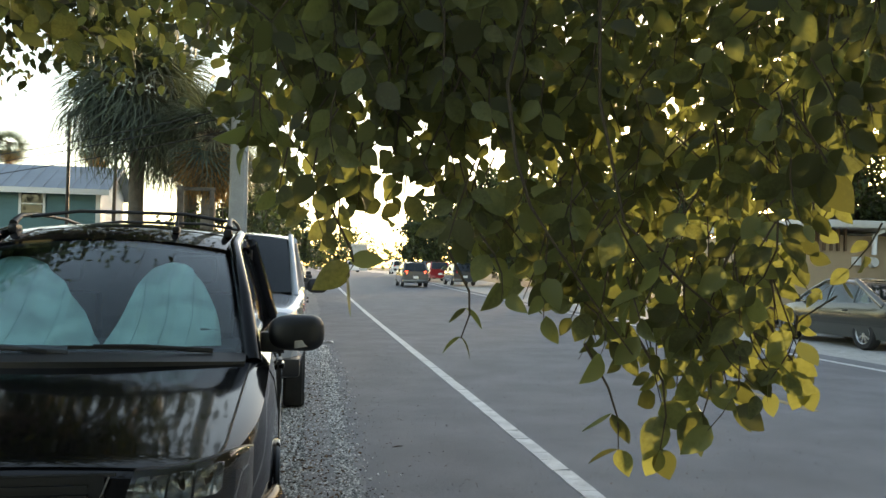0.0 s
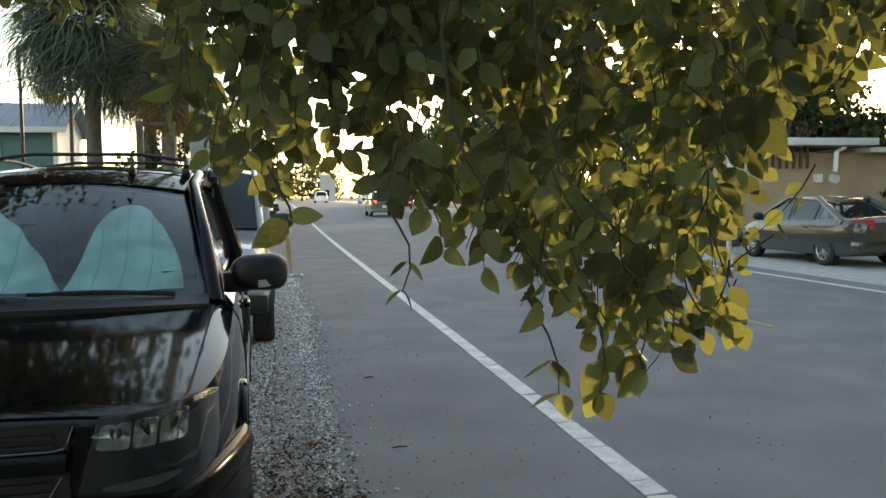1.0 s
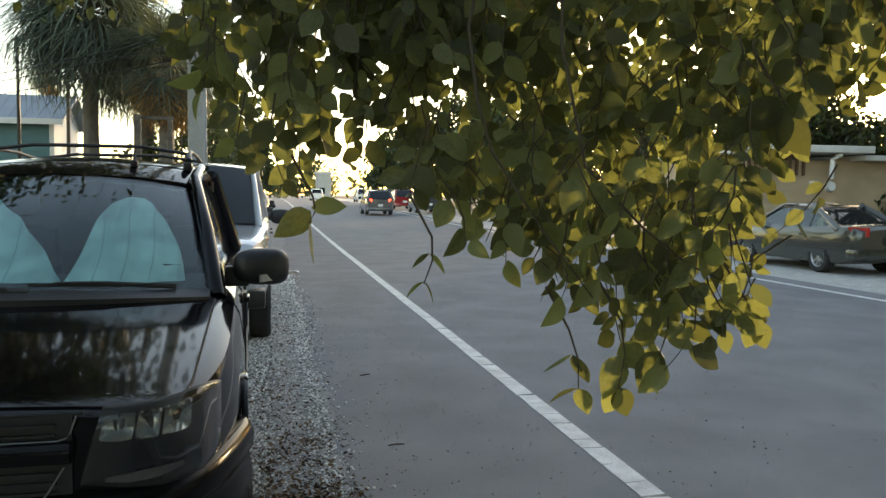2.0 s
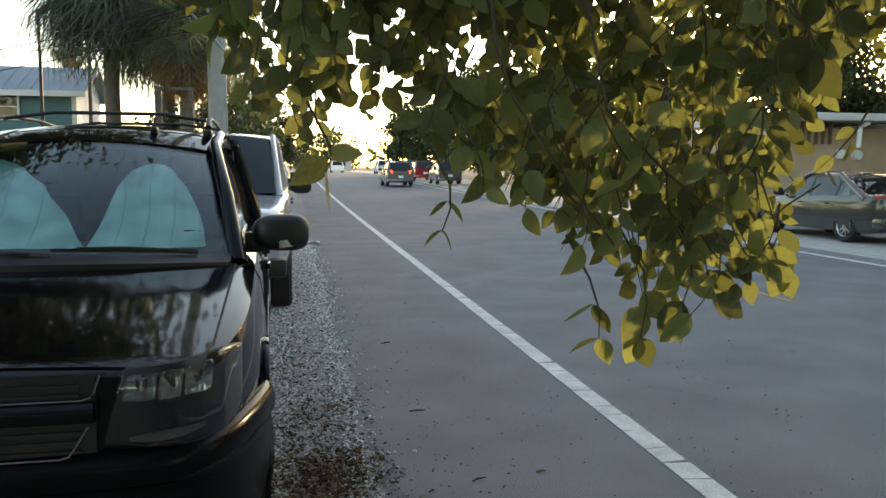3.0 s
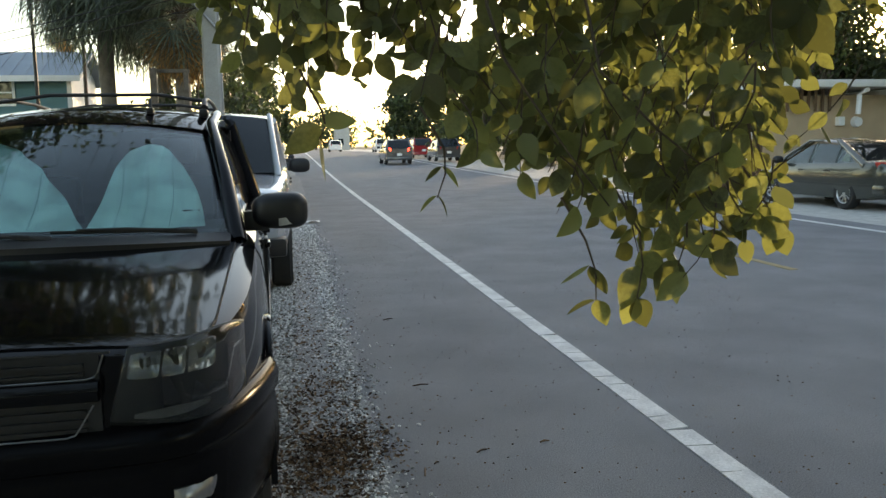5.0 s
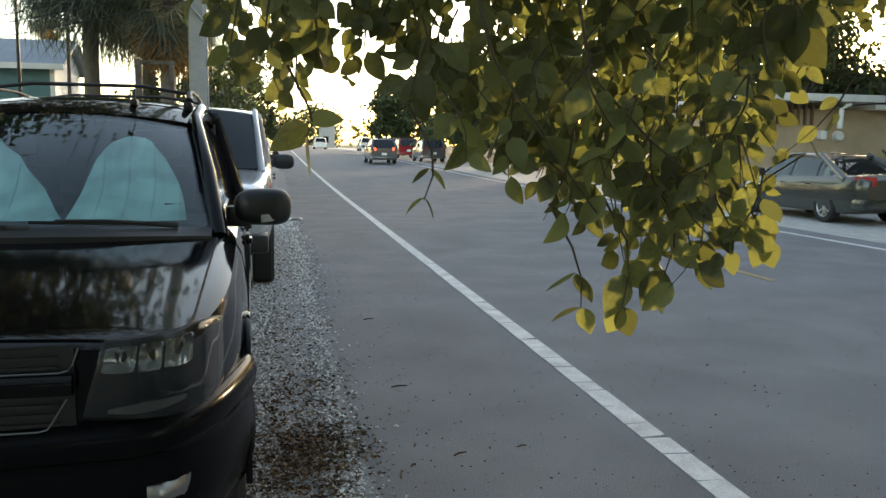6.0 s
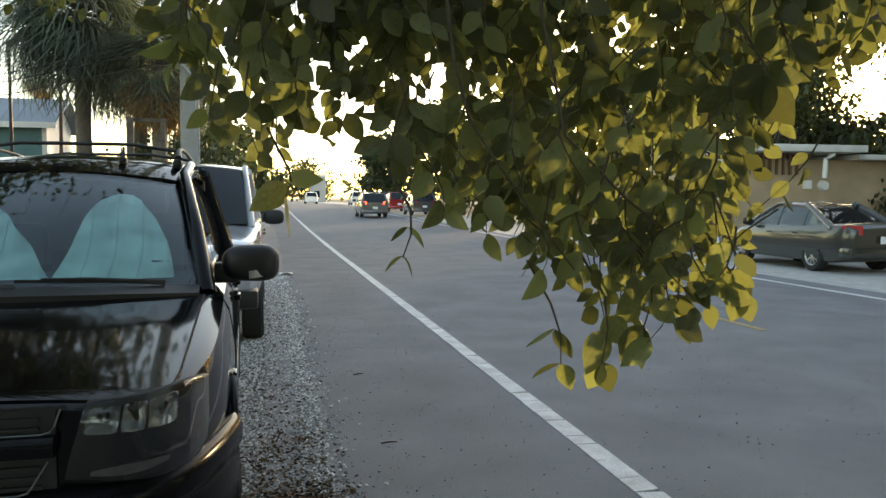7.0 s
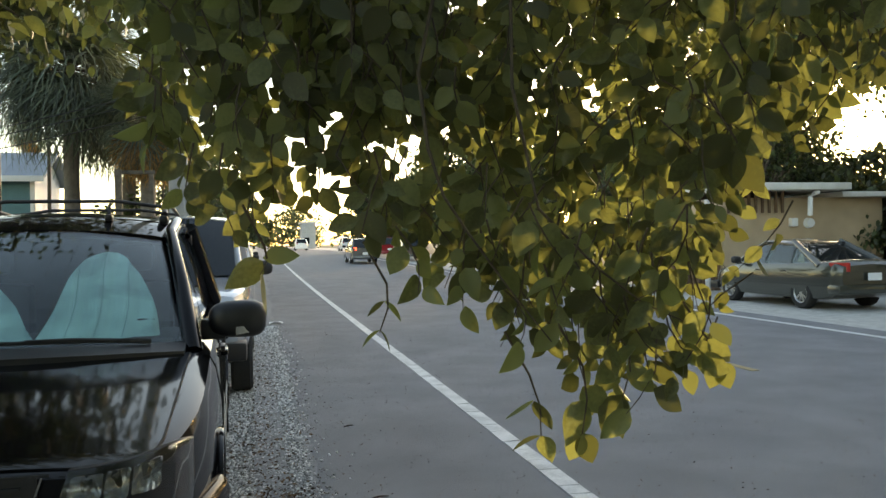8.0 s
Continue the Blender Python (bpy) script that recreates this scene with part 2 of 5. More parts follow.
ground_xs = [-2500, -400, -60, -20, -8, -3, 0, 6, 12, 20, 60, 400, 2500]
gv = [(x, y, rise(y) - 0.09) for y in [-2500, -300] + YS for x in ground_xs]
nx = len(ground_xs)
gf = [(j * nx + i, j * nx + i + 1, (j + 1) * nx + i + 1, (j + 1) * nx + i) for j in range(len(YS) + 1) for i in range(nx - 1)]
tagged(solid("ground", gv, gf, "earth"), "sandy bare ground beside the street", "ground", kind="structure")
tagged(strip("road", 0.30, 9.75, 0.0, "asphalt"), "worn bluish grey asphalt street with faint stains", "road", kind="structure")
gravel = tagged(strip("gravel_shoulder", -3.2, 0.30, -0.006, "gravel_bed"), "pale gravel parking shoulder with brown leaf litter", "shoulder", kind="structure")
tagged(strip("gravel_shoulder_far", 9.75, 15.5, -0.006, "pale_gravel"), "pale sandy gravel verge across the street", "shoulder", kind="structure")


def ragged(name, edge, y0, y1, amp, dz, mat, x_in):
    """A band whose outer edge wanders."""
    verts, faces = [], []
    n = int((y1 - y0) / 0.12)
    for i in range(n + 1):
        y = y0 + (y1 - y0) * i / n
        e = edge + amp * noise.noise((0.3, y * 0.7, 2.0)) + amp * 0.5 * noise.noise((0.3, y * 2.9, 7.0)) + amp * 0.25 * noise.noise((1.3, y * 9.0, 7.0))
        verts += [(x_in, y, rise(y) + dz), (e, y, rise(y) + dz), (e, y, rise(y) - 0.002), (x_in, y, rise(y) - 0.002)]
    for i in range(n):
        for k in range(4):
            a, b = i * 4 + k, i * 4 + (k + 1) % 4
            faces.append((a, a + 4, b + 4, b))
    return solid(name, verts, faces, mat)


tagged(ragged("pavement_edge", 0.46, -2, 40, 0.12, 0.003, "dust", 0.05), "broken sandy edge of the asphalt", "shoulder", kind="structure")


def marking(name, x, w, y0, y1, label, mat, step):
    """Road paint in short lengths with fine cracks between."""
    e = thing(name, Matrix(), label, "road marking", kind="structure")
    y, k, rest = y0, 0, []
    while y < y1:
        L = step * random.uniform(0.6, 1.5) * (1 if y < 14 else 8 if y < 60 else 40)
        g = random.uniform(0.006, 0.014)
        a, b = x - w / 2 + random.uniform(-0.003, 0.003), x + w / 2 + random.uniform(-0.003, 0.003)
        sk = random.uniform(-0.02, 0.02)
        z0, z1 = rise(y) + 0.006, rise(y + L - g) + 0.006
        v = [(a, y, z0), (b, y + sk, z0), (b, y + L - g + sk, z1), (a, y + L - g, z1)]
        v += [(p[0], p[1], p[2] - 0.01) for p in v]
        f = [(0, 1, 2, 3), (7, 6, 5, 4), (0, 4, 5, 1), (1, 5, 6, 2), (2, 6, 7, 3), (3, 7, 4, 0)]
        if y < 40:
            solid("paint_length", v, f, mat, e)
        else:
            rest.append((v, f))
        y += L
    if rest:
        v, f = joined(rest)
        tagged(solid("far_paint", v, f, mat, e), kind="stuff")
    return e


marking("edge_line", 1.955, 0.135, -3, 160, "solid worn white edge line with fine cracks", "line", 0.28)
marking("edge_line", 9.12, 0.12, -3, 160, "solid worn white edge line by the far verge", "line", 0.6)
for d in (-4.1, 8.0):
    marking("centre_dash", 5.6, 0.11, d, d + 2.6, "faded yellow centre line dash", "yellow", 0.5)


# ---- cars ----
def smooth_stations(rows, step=0.06):
    """Rows of numbers by their first value, filled in smoothly (Catmull-Rom)."""
    a = np.array(rows, float)
    out = []
    for i in range(len(a) - 1):
        p0, p1, p2, p3 = a[max(i - 1, 0)], a[i], a[i + 1], a[min(i + 2, len(a) - 1)]
        n = max(1, int(round((p2[0] - p1[0]) / step)))
        for k in range(n):
            t = k / n
            m1 = (p2 - p0) / max(1e-6, p2[0] - p0[0]) * (p2[0] - p1[0])
            m2 = (p3 - p1) / max(1e-6, p3[0] - p1[0]) * (p2[0] - p1[0])
            q = (2 * t**3 - 3 * t**2 + 1) * p1 + (t**3 - 2 * t**2 + t) * m1 + (-2 * t**3 + 3 * t**2) * p2 + (t**3 - t**2) * m2
            q[0] = p1[0] + t * (p2[0] - p1[0])
            out.append(q)
    out.append(a[-1])
    return out


def shell(rows, step):
    """The closed lower body: rows of (y, half width, sill, shoulder, crown)."""
    verts, faces = [], []
    st = smooth_stations(rows, step)
    prof = lambda w, zs, zb, zc: [(0, zs), (w * 0.80, zs), (w * 0.93, zs + 0.03), (w * 0.975, zs + 0.28 * (zb - zs)), (w, zs + 0.5 * (zb - zs)), (w * 0.993, zs + 0.72 * (zb - zs)),
                                  (w * 0.97, zs + 0.90 * (zb - zs)), (w * 0.945, zs + 0.975 * (zb - zs)), (w * 0.90, zb), (w * 0.84, zb + 0.129 * (zc - zb)), (w * 0.6, zb + 0.556 * (zc - zb)), (w * 0.3, zb + 0.889 * (zc - zb)), (0, zc)]
    n = 0
    for y, w, zs, zb, zc in st:
        half = prof(w, zs, zb, zc)
        ring = [(x, y, z) for x, z in half] + [(-x, y, z) for x, z in half[-2:0:-1]]
        n = len(ring)
        verts += ring
    for i in range(len(st) - 1):
        for k in range(n):
            k2 = (k + 1) % n
            faces.append((i * n + k, i * n + k2, (i + 1) * n + k2, (i + 1) * n + k))
    faces += [tuple(range(n)), tuple((len(st) - 1) * n + k for k in range(n))[::-1]]
    return verts, faces


def cut_wheels(ob, wheels, r, half):
    """Wheel wells cut into the body."""
    for y in wheels:
        for s in (-1, 1):
            bm = bmesh.new()
            bmesh.ops.create_cone(bm, cap_ends=True, segments=28, radius1=r, radius2=r, depth=0.36, matrix=Matrix.Translation((s * (half - 0.1), y, r * 0.86)) @ Euler((0, radians(90), 0)).to_matrix().to_4x4())
            me = bpy.data.meshes.new("well")
            bm.to_mesh(me)
            bm.free()
            c = new("well", me)
            mod = ob.modifiers.new("cut", "BOOLEAN")
            mod.object, mod.operation, mod.solver = c, "DIFFERENCE", "EXACT"
            bpy.context.view_layer.update()
            got = bpy.data.meshes.new_from_object(ob.evaluated_get(bpy.context.evaluated_depsgraph_get()))
            ob.modifiers.clear()
            ob.data = got
            bpy.data.objects.remove(c)
    ob.data.polygons.foreach_set("use_smooth", [True] * len(ob.data.polygons))
    ob.data.set_sharp_from_angle(angle=radians(32))


def ring_profile(rows, sides=28):
    """A turned form about x: rows of (x, radius)."""
    verts, faces = [], []
    for x, r in rows:
        for k in range(sides):
            w = 2 * math.pi * k / sides
            verts.append((x, r * math.cos(w), r * math.sin(w)))
    for i in range(len(rows) - 1):
        for k in range(sides):
            k2 = (k + 1) % sides
            faces.append((i * sides + k, (i + 1) * sides + k, (i + 1) * sides + k2, i * sides + k2))
    return verts, faces


def wheel(parent, x, y, r, w, spokes=10, sides=28):
    s = 1 if x > 0 else -1
    hub = thing("wheel", Matrix.Translation((x, y, r)), "", "")
    hub.parent = parent
    rim = r * 0.66
    v, f = ring_profile([(-w / 2, rim), (-w / 2, r * 0.92), (-w / 2 + 0.03, r), (w / 2 - 0.03, r), (w / 2, r * 0.92), (w / 2 - 0.005, rim), (w / 2 - 0.03, rim - 0.01), (-w / 2, rim - 0.01), (-w / 2, rim)], sides)
    solid("tyre", v, f, "rubber", hub, "black rubber tyre", True)
    pieces = [ring_profile([(s * (w / 2 - 0.02), rim), (s * (w / 2 - 0.005), rim * 0.97), (s * (w / 2 - 0.02), rim * 0.9), (s * (w / 2 - 0.07), rim * 0.88)], sides)]
    pieces.append(ring_profile([(s * (w / 2 - 0.02), 0.001), (s * (w / 2 - 0.02), rim * 0.2), (s * (w / 2 - 0.06), rim * 0.24)], 12))
    for k in range(spokes):
        a = 2 * math.pi * k / spokes
        d, e = Vector((0, math.cos(a), math.sin(a))), Vector((0, -math.sin(a), math.cos(a)))
        ox = Vector((s * (w / 2 - 0.03), 0, 0))
        q = [ox + d * rim * 0.15 - e * 0.018, ox + d * rim * 0.15 + e * 0.018, ox + d * rim * 0.93 + e * 0.013, ox + d * rim * 0.93 - e * 0.013]
        q += [p - Vector((s * 0.03, 0, 0)) for p in q]
        pieces.append((q, [(0, 1, 2, 3), (7, 6, 5, 4), (0, 4, 5, 1), (1, 5, 6, 2), (2, 6, 7, 3), (3, 7, 4, 0)]))
    v, f = joined(pieces)
    solid("rim", v, f, "alloy", hub, "silver alloy wheel rim", True)
    solid("brake_disc", *ring_profile([(s * (w / 2 - 0.10), 0.001), (s * (w / 2 - 0.10), rim * 0.87), (s * (w / 2 - 0.12), rim * 0.87)], 16), "plastic", hub)
    return hub


def cabin(car, c, paint, glass):
    """Roof, pillars and panes. c: cowl y, roof front y, roof rear y, tail y; belt z, roof z; half widths below and above."""
    y0, y1, y2, y3, zb, zr, wb, wt, bow = c["y0"], c["y1"], c["y2"], c["y3"], c["zb"], c["zr"], c["wb"], c["wt"], c["bow"]

    def roof(s, t):
        x = (s * 2 - 1)
        y = y1 + (y2 - y1) * t
        edge = min(1, (1 - abs(x)) / 0.12)
        zz = zr - 0.05 * x * x - 0.035 * (1 - edge) ** 2 - 0.055 * (2 * t - 1) ** 2 + 0.01 - c.get("dip", 0) * max(0, 1 - t / 0.28) ** 2
        return (x * (wt + 0.035), y - bow * 0.5 * (1 - x * x) * (1 - t), zz)

    solid("roof", *sheet(roof, 24, 12, (0, 0, -0.04)), paint, car, "", True, 50)

    def screen(s, t):
        x = s * 2 - 1
        w = (wb - 0.04) * (1 - t) + (wt - 0.01) * t
        y = y0 + (y1 - y0) * t - bow * (1 - x * x) * (1 - 0.45 * t) + 0.0
        return (x * w, y, zb + (zr - 0.055 - c.get("dip", 0) - zb) * t + 0.03 * math.sin(math.pi * t) - 0.045 * x * x * t)

    ob = solid("windshield", *sheet(screen, 16, 10, (0, 0.006, -0.004)), glass, car, "", True, 60)
    ob.visible_shadow = glass != "clear"

    def back(s, t):
        x = s * 2 - 1
        w = (wb - 0.06) * (1 - t) + (wt - 0.02) * t
        return (x * w, y3 + (y2 - y3) * t + 0.05 * (1 - x * x), zb + (zr - 0.07 - zb) * t)

    solid("rear_window", *sheet(back, 8, 6, (0, -0.006, 0)), "dark_glass", car, "", True, 60)
    cuts = c["cuts"]
    for sgn in (-1, 1):
        tubed("pillar", [(sgn * wb, y0 - 0.02, zb - 0.05), (sgn * (wb * 0.62 + wt * 0.38), y0 + (y1 - y0) * 0.38, zb + (zr - zb) * 0.38), (sgn * (wt + 0.012), y1, zr - 0.06 - c.get("dip", 0)), (sgn * (wt + 0.02), y1 + 0.45, zr - 0.055)], [0.046, 0.036, 0.03, 0.028], paint, car, "", 10)
        for k in range(len(cuts) - 1):
            a, b = cuts[k], cuts[k + 1]

            def side(s, t, a=a, b=b):
                front = lambda tt: max(a + 0.03, y0 + 0.06 + (y1 - y0) * tt)
                rear = lambda tt: min(b - 0.03, y3 - 0.06 + (y2 - y3) * tt)
                t2 = t * 0.93
                return (sgn * (wb + (wt - wb) * t2 + 0.012 * math.sin(math.pi * t)), front(t2) + (rear(t2) - front(t2)) * s, zb + (zr - 0.07 - zb) * t2)

            solid("side_window", *sheet(side, 3, 5, (-sgn * 0.006, 0, 0)), c.get("pane", "dark_glass"), car, "", True, 60)
            if k:
                z2 = zr - 0.06
                solid("pillar", *sheet(lambda s, t, a=a: (sgn * (wb + (wt - wb) * t - 0.004), a - 0.035 + 0.07 * s, zb - 0.02 + (z2 - zb) * t), 1, 3, (-sgn * 0.04, 0, 0)), "plastic", car)
        tubed("pillar", [(sgn * wb, y3, zb - 0.03), (sgn * (wt + 0.01), y2, zr - 0.06)], [0.09, 0.06], paint, car, "", 8)


def basic_car(name, label, rows, c, paint, wheels, r, m, front=True, step=0.12, glass="dark_glass", group="", sides=20, tail="red_lens"):
    car = thing(name, m, label, "car", group)
    v, f = shell(rows, step)
    body = solid("body", v, f, paint, car, "", True, 32)
    half = max(q[1] for q in rows)
    cut_wheels(body, wheels, r * 1.16, half)
    for y in wheels:
        for s in (-1, 1):
            wheel(car, s * (half - 0.13), y, r, 0.22, 10, sides)
    cabin(car, c, paint, glass)
    L = rows[-1][0]
    for s in (-1, 1):
        zl = rows[1][3] - 0.10
        solid("headlamp", *sheet(lambda a, b: (s * (half * (0.52 + 0.30 * a)), rows[1][0] - 0.03 + 0.25 * a * a, zl - 0.06 + (0.13 + 0.03 * a) * b), 5, 3, (0, 0.06, 0)), "chrome", car, "clear headlamp", True)
        zt = rows[-2][3] - 0.18
        solid("tail_lamp", *sheet(lambda a, b: (s * (half * (0.60 + 0.30 * a)), L + 0.02 - 0.22 * a * a, zt + 0.18 * b), 5, 3, (0, -0.06, 0)), tail, car, "red tail lamp", True)
        bm = bmesh.new()
        bmesh.ops.create_uvsphere(bm, u_segments=14, v_segments=8, radius=1)
        for v in bm.verts:
            q = [math.copysign(abs(k) ** 0.65, k) for k in v.co]
            v.co = (s * (half + 0.10) + 0.12 * q[0], c["y0"] + 0.26 + 0.06 * q[1], c["zb"] + 0.07 + 0.085 * q[2])
        part("door_mirror", bm, "plastic", car, "", True, 60)
        for k, yy in enumerate(c["cuts"][1:-1]):
            boxed("door_handle", (s * (half - 0.005) - 0.012, yy - 0.22, c["zb"] - 0.16), (s * (half - 0.005) + 0.012, yy - 0.06, c["zb"] - 0.13), "plastic", car, "", 0.004)
    boxed("front_bumper", (-half * 0.93, -0.05, rows[1][2] + 0.02), (half * 0.93, 0.30, rows[1][2] + 0.20), "plastic", car, "", 0.04)
    boxed("grille", (-half * 0.45, -0.02, rows[1][3] - 0.22), (half * 0.45, 0.12, rows[1][3] - 0.06), "plastic", car, "", 0.02)
    boxed("rear_bumper", (-half * 0.93, L - 0.3, rows[-2][2] + 0.02), (half * 0.93, L + 0.06, rows[-2][2] + 0.22), paint, car, "", 0.05)
    boxed("number_plate", (-0.16, L + 0.062, rows[-2][2] + 0.30), (0.16, L + 0.07, rows[-2][2] + 0.45), "white_wood", car, "blank pale number plate")
    return car


SUV_ROWS = [(0, 0.62, 0.40, 0.918, 0.935), (0.05, 0.70, 0.30, 0.936, 0.958), (0.16, 0.775, 0.26, 0.946, 0.975), (0.34, 0.835, 0.24, 0.964, 0.998), (0.62, 0.88, 0.24, 0.996, 1.031), (1.0, 0.895, 0.24, 1.041, 1.076),
            (1.4, 0.90, 0.24, 1.082, 1.120), (2.2, 0.90, 0.24, 1.10, 1.13), (4.0, 0.90, 0.25, 1.10, 1.13), (4.5, 0.875, 0.27, 1.09, 1.12), (4.72, 0.83, 0.34, 1.04, 1.07), (4.80, 0.76, 0.42, 0.95, 0.98)]
SUV_C = dict(dip=0.065, y0=1.46, y1=2.22, y2=4.25, y3=4.66, zb=1.12, zr=1.76, wb=0.775, wt=0.62, bow=0.20, cuts=[1.46, 2.55, 3.55, 4.66])


def black_suv():
    m = pose(-0.93, 2.20, -0.03, 0, 0, 1.6)
    car = basic_car("parked_suv", "glossy black SUV with roof rack and sunshade on gravel", SUV_ROWS, SUV_C, "black_paint", (0.98, 3.85), 0.37, m, step=0.05, glass="clear", sides=36)
    for o in list(car.children):
        if o.name.split(".")[0] in ("headlamp", "front_bumper", "grille", "door_mirror"):
            bpy.data.objects.remove(o)
    nose = [(0, 0.0), (0.58, 0.0), (0.66, 0.03), (0.72, 0.09), (0.78, 0.19), (0.82, 0.32), (0.85, 0.45), (0.88, 0.62)]
    for s in (-1, 1):
        lamp = thing("headlamp", Matrix(), "", "")
        lamp.parent = car
        tagged(lamp, "smoky clear headlamp with bright reflectors")

        def face(a, b, out):
            k = max(0, (a - 0.80) / 0.20)
            x = 0.447 + 0.062 * b + (0.375 - 0.062 * b) * a
            lo, hi = 0.722 - 0.048 * a + 0.018 * k * k, 0.945 + 0.020 * a - 0.030 * k * k
            return (s * x, lerp(nose, x) - out, lo + (hi - lo) * b)

        solid("housing", *sheet(lambda a, b: face(a, b, 0.006), 20, 8, (0, 0.03, 0)), "lamp_black", lamp, "dark lamp housing", True)
        for k, (a0, wd) in enumerate(((0.05, 0.26), (0.33, 0.19), (0.54, 0.22))):
            def bowl(u, v, a0=a0, wd=wd, k=k):
                du, dv = 2 * u - 1, 2 * v - 1
                q = 1 - 0.16 * (1 - math.sqrt(max(0, 1 - du * du * 0.98)))
                p = face(a0 + wd * u, 0.785 + 0.165 * dv * q, 0)
                dip = 0.034 * max(0, 1 - du * du) * max(0, 1 - dv * dv) + 0.004 * math.sin(u * 17 + 2 * k) * math.sin(v * 9 + k) + 0.003 * math.sin(u * 31 + 5 * v + k)
                return (p[0], p[1] - 0.036 + dip, p[2])
            solid("reflector", *sheet(bowl, 16, 12, (0, 0.004, 0)), "chrome", lamp, "bright faceted reflector", True)
        solid("reflector_strip", *sheet(lambda a, b: face(0.17 + 0.55 * a, 0.12 + 0.11 * b * math.sin(math.pi * (0.12 + 0.76 * a)) + 0.10 * a - 0.03 * math.sin(math.pi * a), 0.026), 14, 3, (0, 0.008, 0)), "smoked_metal", lamp, "", True)
        solid("side_marker", *sheet(lambda a, b: face(0.86 + 0.10 * a, 0.16 + 0.62 * b, 0.016), 5, 6, (0, 0.008, 0)), "amber", lamp, "amber side marker", True)
        cover = solid("lens_cover", *sheet(lambda a, b: face(a, b, 0.048 - 0.026 * (2 * b - 1) ** 4 - 0.018 * max(0, (a - 0.8) / 0.2) ** 2), 24, 12, (0, 0.004, 0)), "lens", lamp, "clear plastic lens cover", True, 70)
        cover.visible_shadow = False
        # fog lamp in the lower bumper
        solid("fog_lamp", *sheet(lambda a, b: (s * (0.615 + 0.115 * a), lerp(nose, 0.615 + 0.115 * a) - 0.050 - 0.02 * math.sin(math.pi * b) * math.sin(math.pi * a) + 0.004 * math.sin(30 * a), 0.460 + 0.062 * b), 6, 5, (0, 0.04, 0)), "smoked_metal", car, "clear fog lamp", True)
        # mirror
        mir = thing("door_mirror", Matrix(), "", "")
        mir.parent = car
        tagged(mir, "black door mirror with grey textured indicator")
        bm = bmesh.new()
        bmesh.ops.create_uvsphere(bm, u_segments=22, v_segments=14, radius=1)
        for v in bm.verts:
            x, y, z = v.co
            f = lambda q, p: math.copysign(abs(q) ** p, q)
            v.co = (s * 0.974 + f(x, 0.66) * 0.138, 1.69 + f(y, 0.8) * 0.08, 1.196 + f(z, 0.66) * 0.090 * (1 + 0.10 * x * s))
        part("housing", bm, "plastic", mir, "black plastic mirror housing", True, 60)
        boxed("arm", (s * 0.86 - 0.06, 1.66, 1.10), (s * 0.86 + 0.06, 1.74, 1.20), "plastic", mir, "", 0.015)
        solid("indicator", *sheet(lambda a, b: (s * (0.965 + 0.105 * a), 1.606 + 0.05 * a * a, 1.125 + 0.036 * b + 0.012 * a), 5, 3, (0, 0.02, 0)), "dull_metal", mir, "grey textured indicator strip", True)
        # roof rail
        rail = thing("roof_rail", Matrix(), "", "")
        rail.parent = car
        tubed("rail", [(s * 0.585, 2.50, 1.735), (s * 0.58, 2.62, 1.785), (s * 0.575, 2.9, 1.81), (s * 0.57, 3.5, 1.815), (s * 0.565, 4.1, 1.79), (s * 0.56, 4.3, 1.72)], [0.022, 0.014, 0.011, 0.011, 0.012, 0.016], "black_metal", rail)
        for yy in (2.52, 3.4, 4.28):
            boxed("rail_foot", (s * 0.58 - 0.026, yy - 0.06, 1.68), (s * 0.58 + 0.026, yy + 0.06, 1.732), "plastic", rail, "", 0.02)
        # wheel-arch lip, door seams and sill
        for yw in (0.98, 3.85):
            pts = [(s * (0.885 + 0.012), yw + 0.435 * math.cos(w), 0.37 + 0.435 * math.sin(w)) for w in np.linspace(-0.25, math.pi + 0.25, 15)]
            tubed("arch_lip", pts, 0.014, "black_paint", car, "", 6)
        for yy in (1.62, 2.58, 3.42):
            solid("door_seam", *sheet(lambda a, b, yy=yy: (s * (0.902 - 0.03 * max(0, b - 0.7) ** 1.0), yy + 0.006 * a, 0.36 + 0.70 * b), 1, 6, (-s * 0.01, 0, 0)), "plastic", car)
        for yy in (2.36, 3.22):
            boxed("door_handle", (s * 0.90 - 0.022, yy, 0.93), (s * 0.90 + 0.022, yy + 0.17, 0.965), "black_paint", car, "", 0.01)
        solid("side_moulding", *sheet(lambda a, b: (s * 0.908, 1.45 + 2.0 * a, 0.55 + 0.07 * b), 3, 2, (-s * 0.02, 0, 0)), "plastic", car, "", True)
    for yy in (2.78, 4.0):
        tubed("rack_bar", [(-0.575, yy, 1.79), (-0.3, yy, 1.83), (0.3, yy, 1.83), (0.575, yy, 1.79)], 0.011, "black_metal", car, "black roof rack crossbar")
    # bumper: a rounded band that wraps the nose
    prof = [(0.26, -0.02), (0.30, 0.035), (0.40, 0.048), (0.50, 0.044), (0.568, 0.032), (0.585, 0.050), (0.635, 0.056), (0.670, 0.036), (0.690, -0.02)]

    def bump(a, b):
        x = (a * 2 - 1) * 0.885
        z, out = lerp([(i / 8, p[0]) for i, p in enumerate(prof)], b), lerp([(i / 8, p[1]) for i, p in enumerate(prof)], b)
        z += 0.022
        k = abs(x) / 0.885
        return (x + math.copysign(out * 0.8 * k**4, x), lerp(nose, abs(x)) - out * (1 - 0.8 * k**6), z + 0.02 * k)

    solid("front_bumper", *sheet(bump, 40, 20, (0, 0.05, 0)), "dull_black", car, "black front bumper", True, 60)
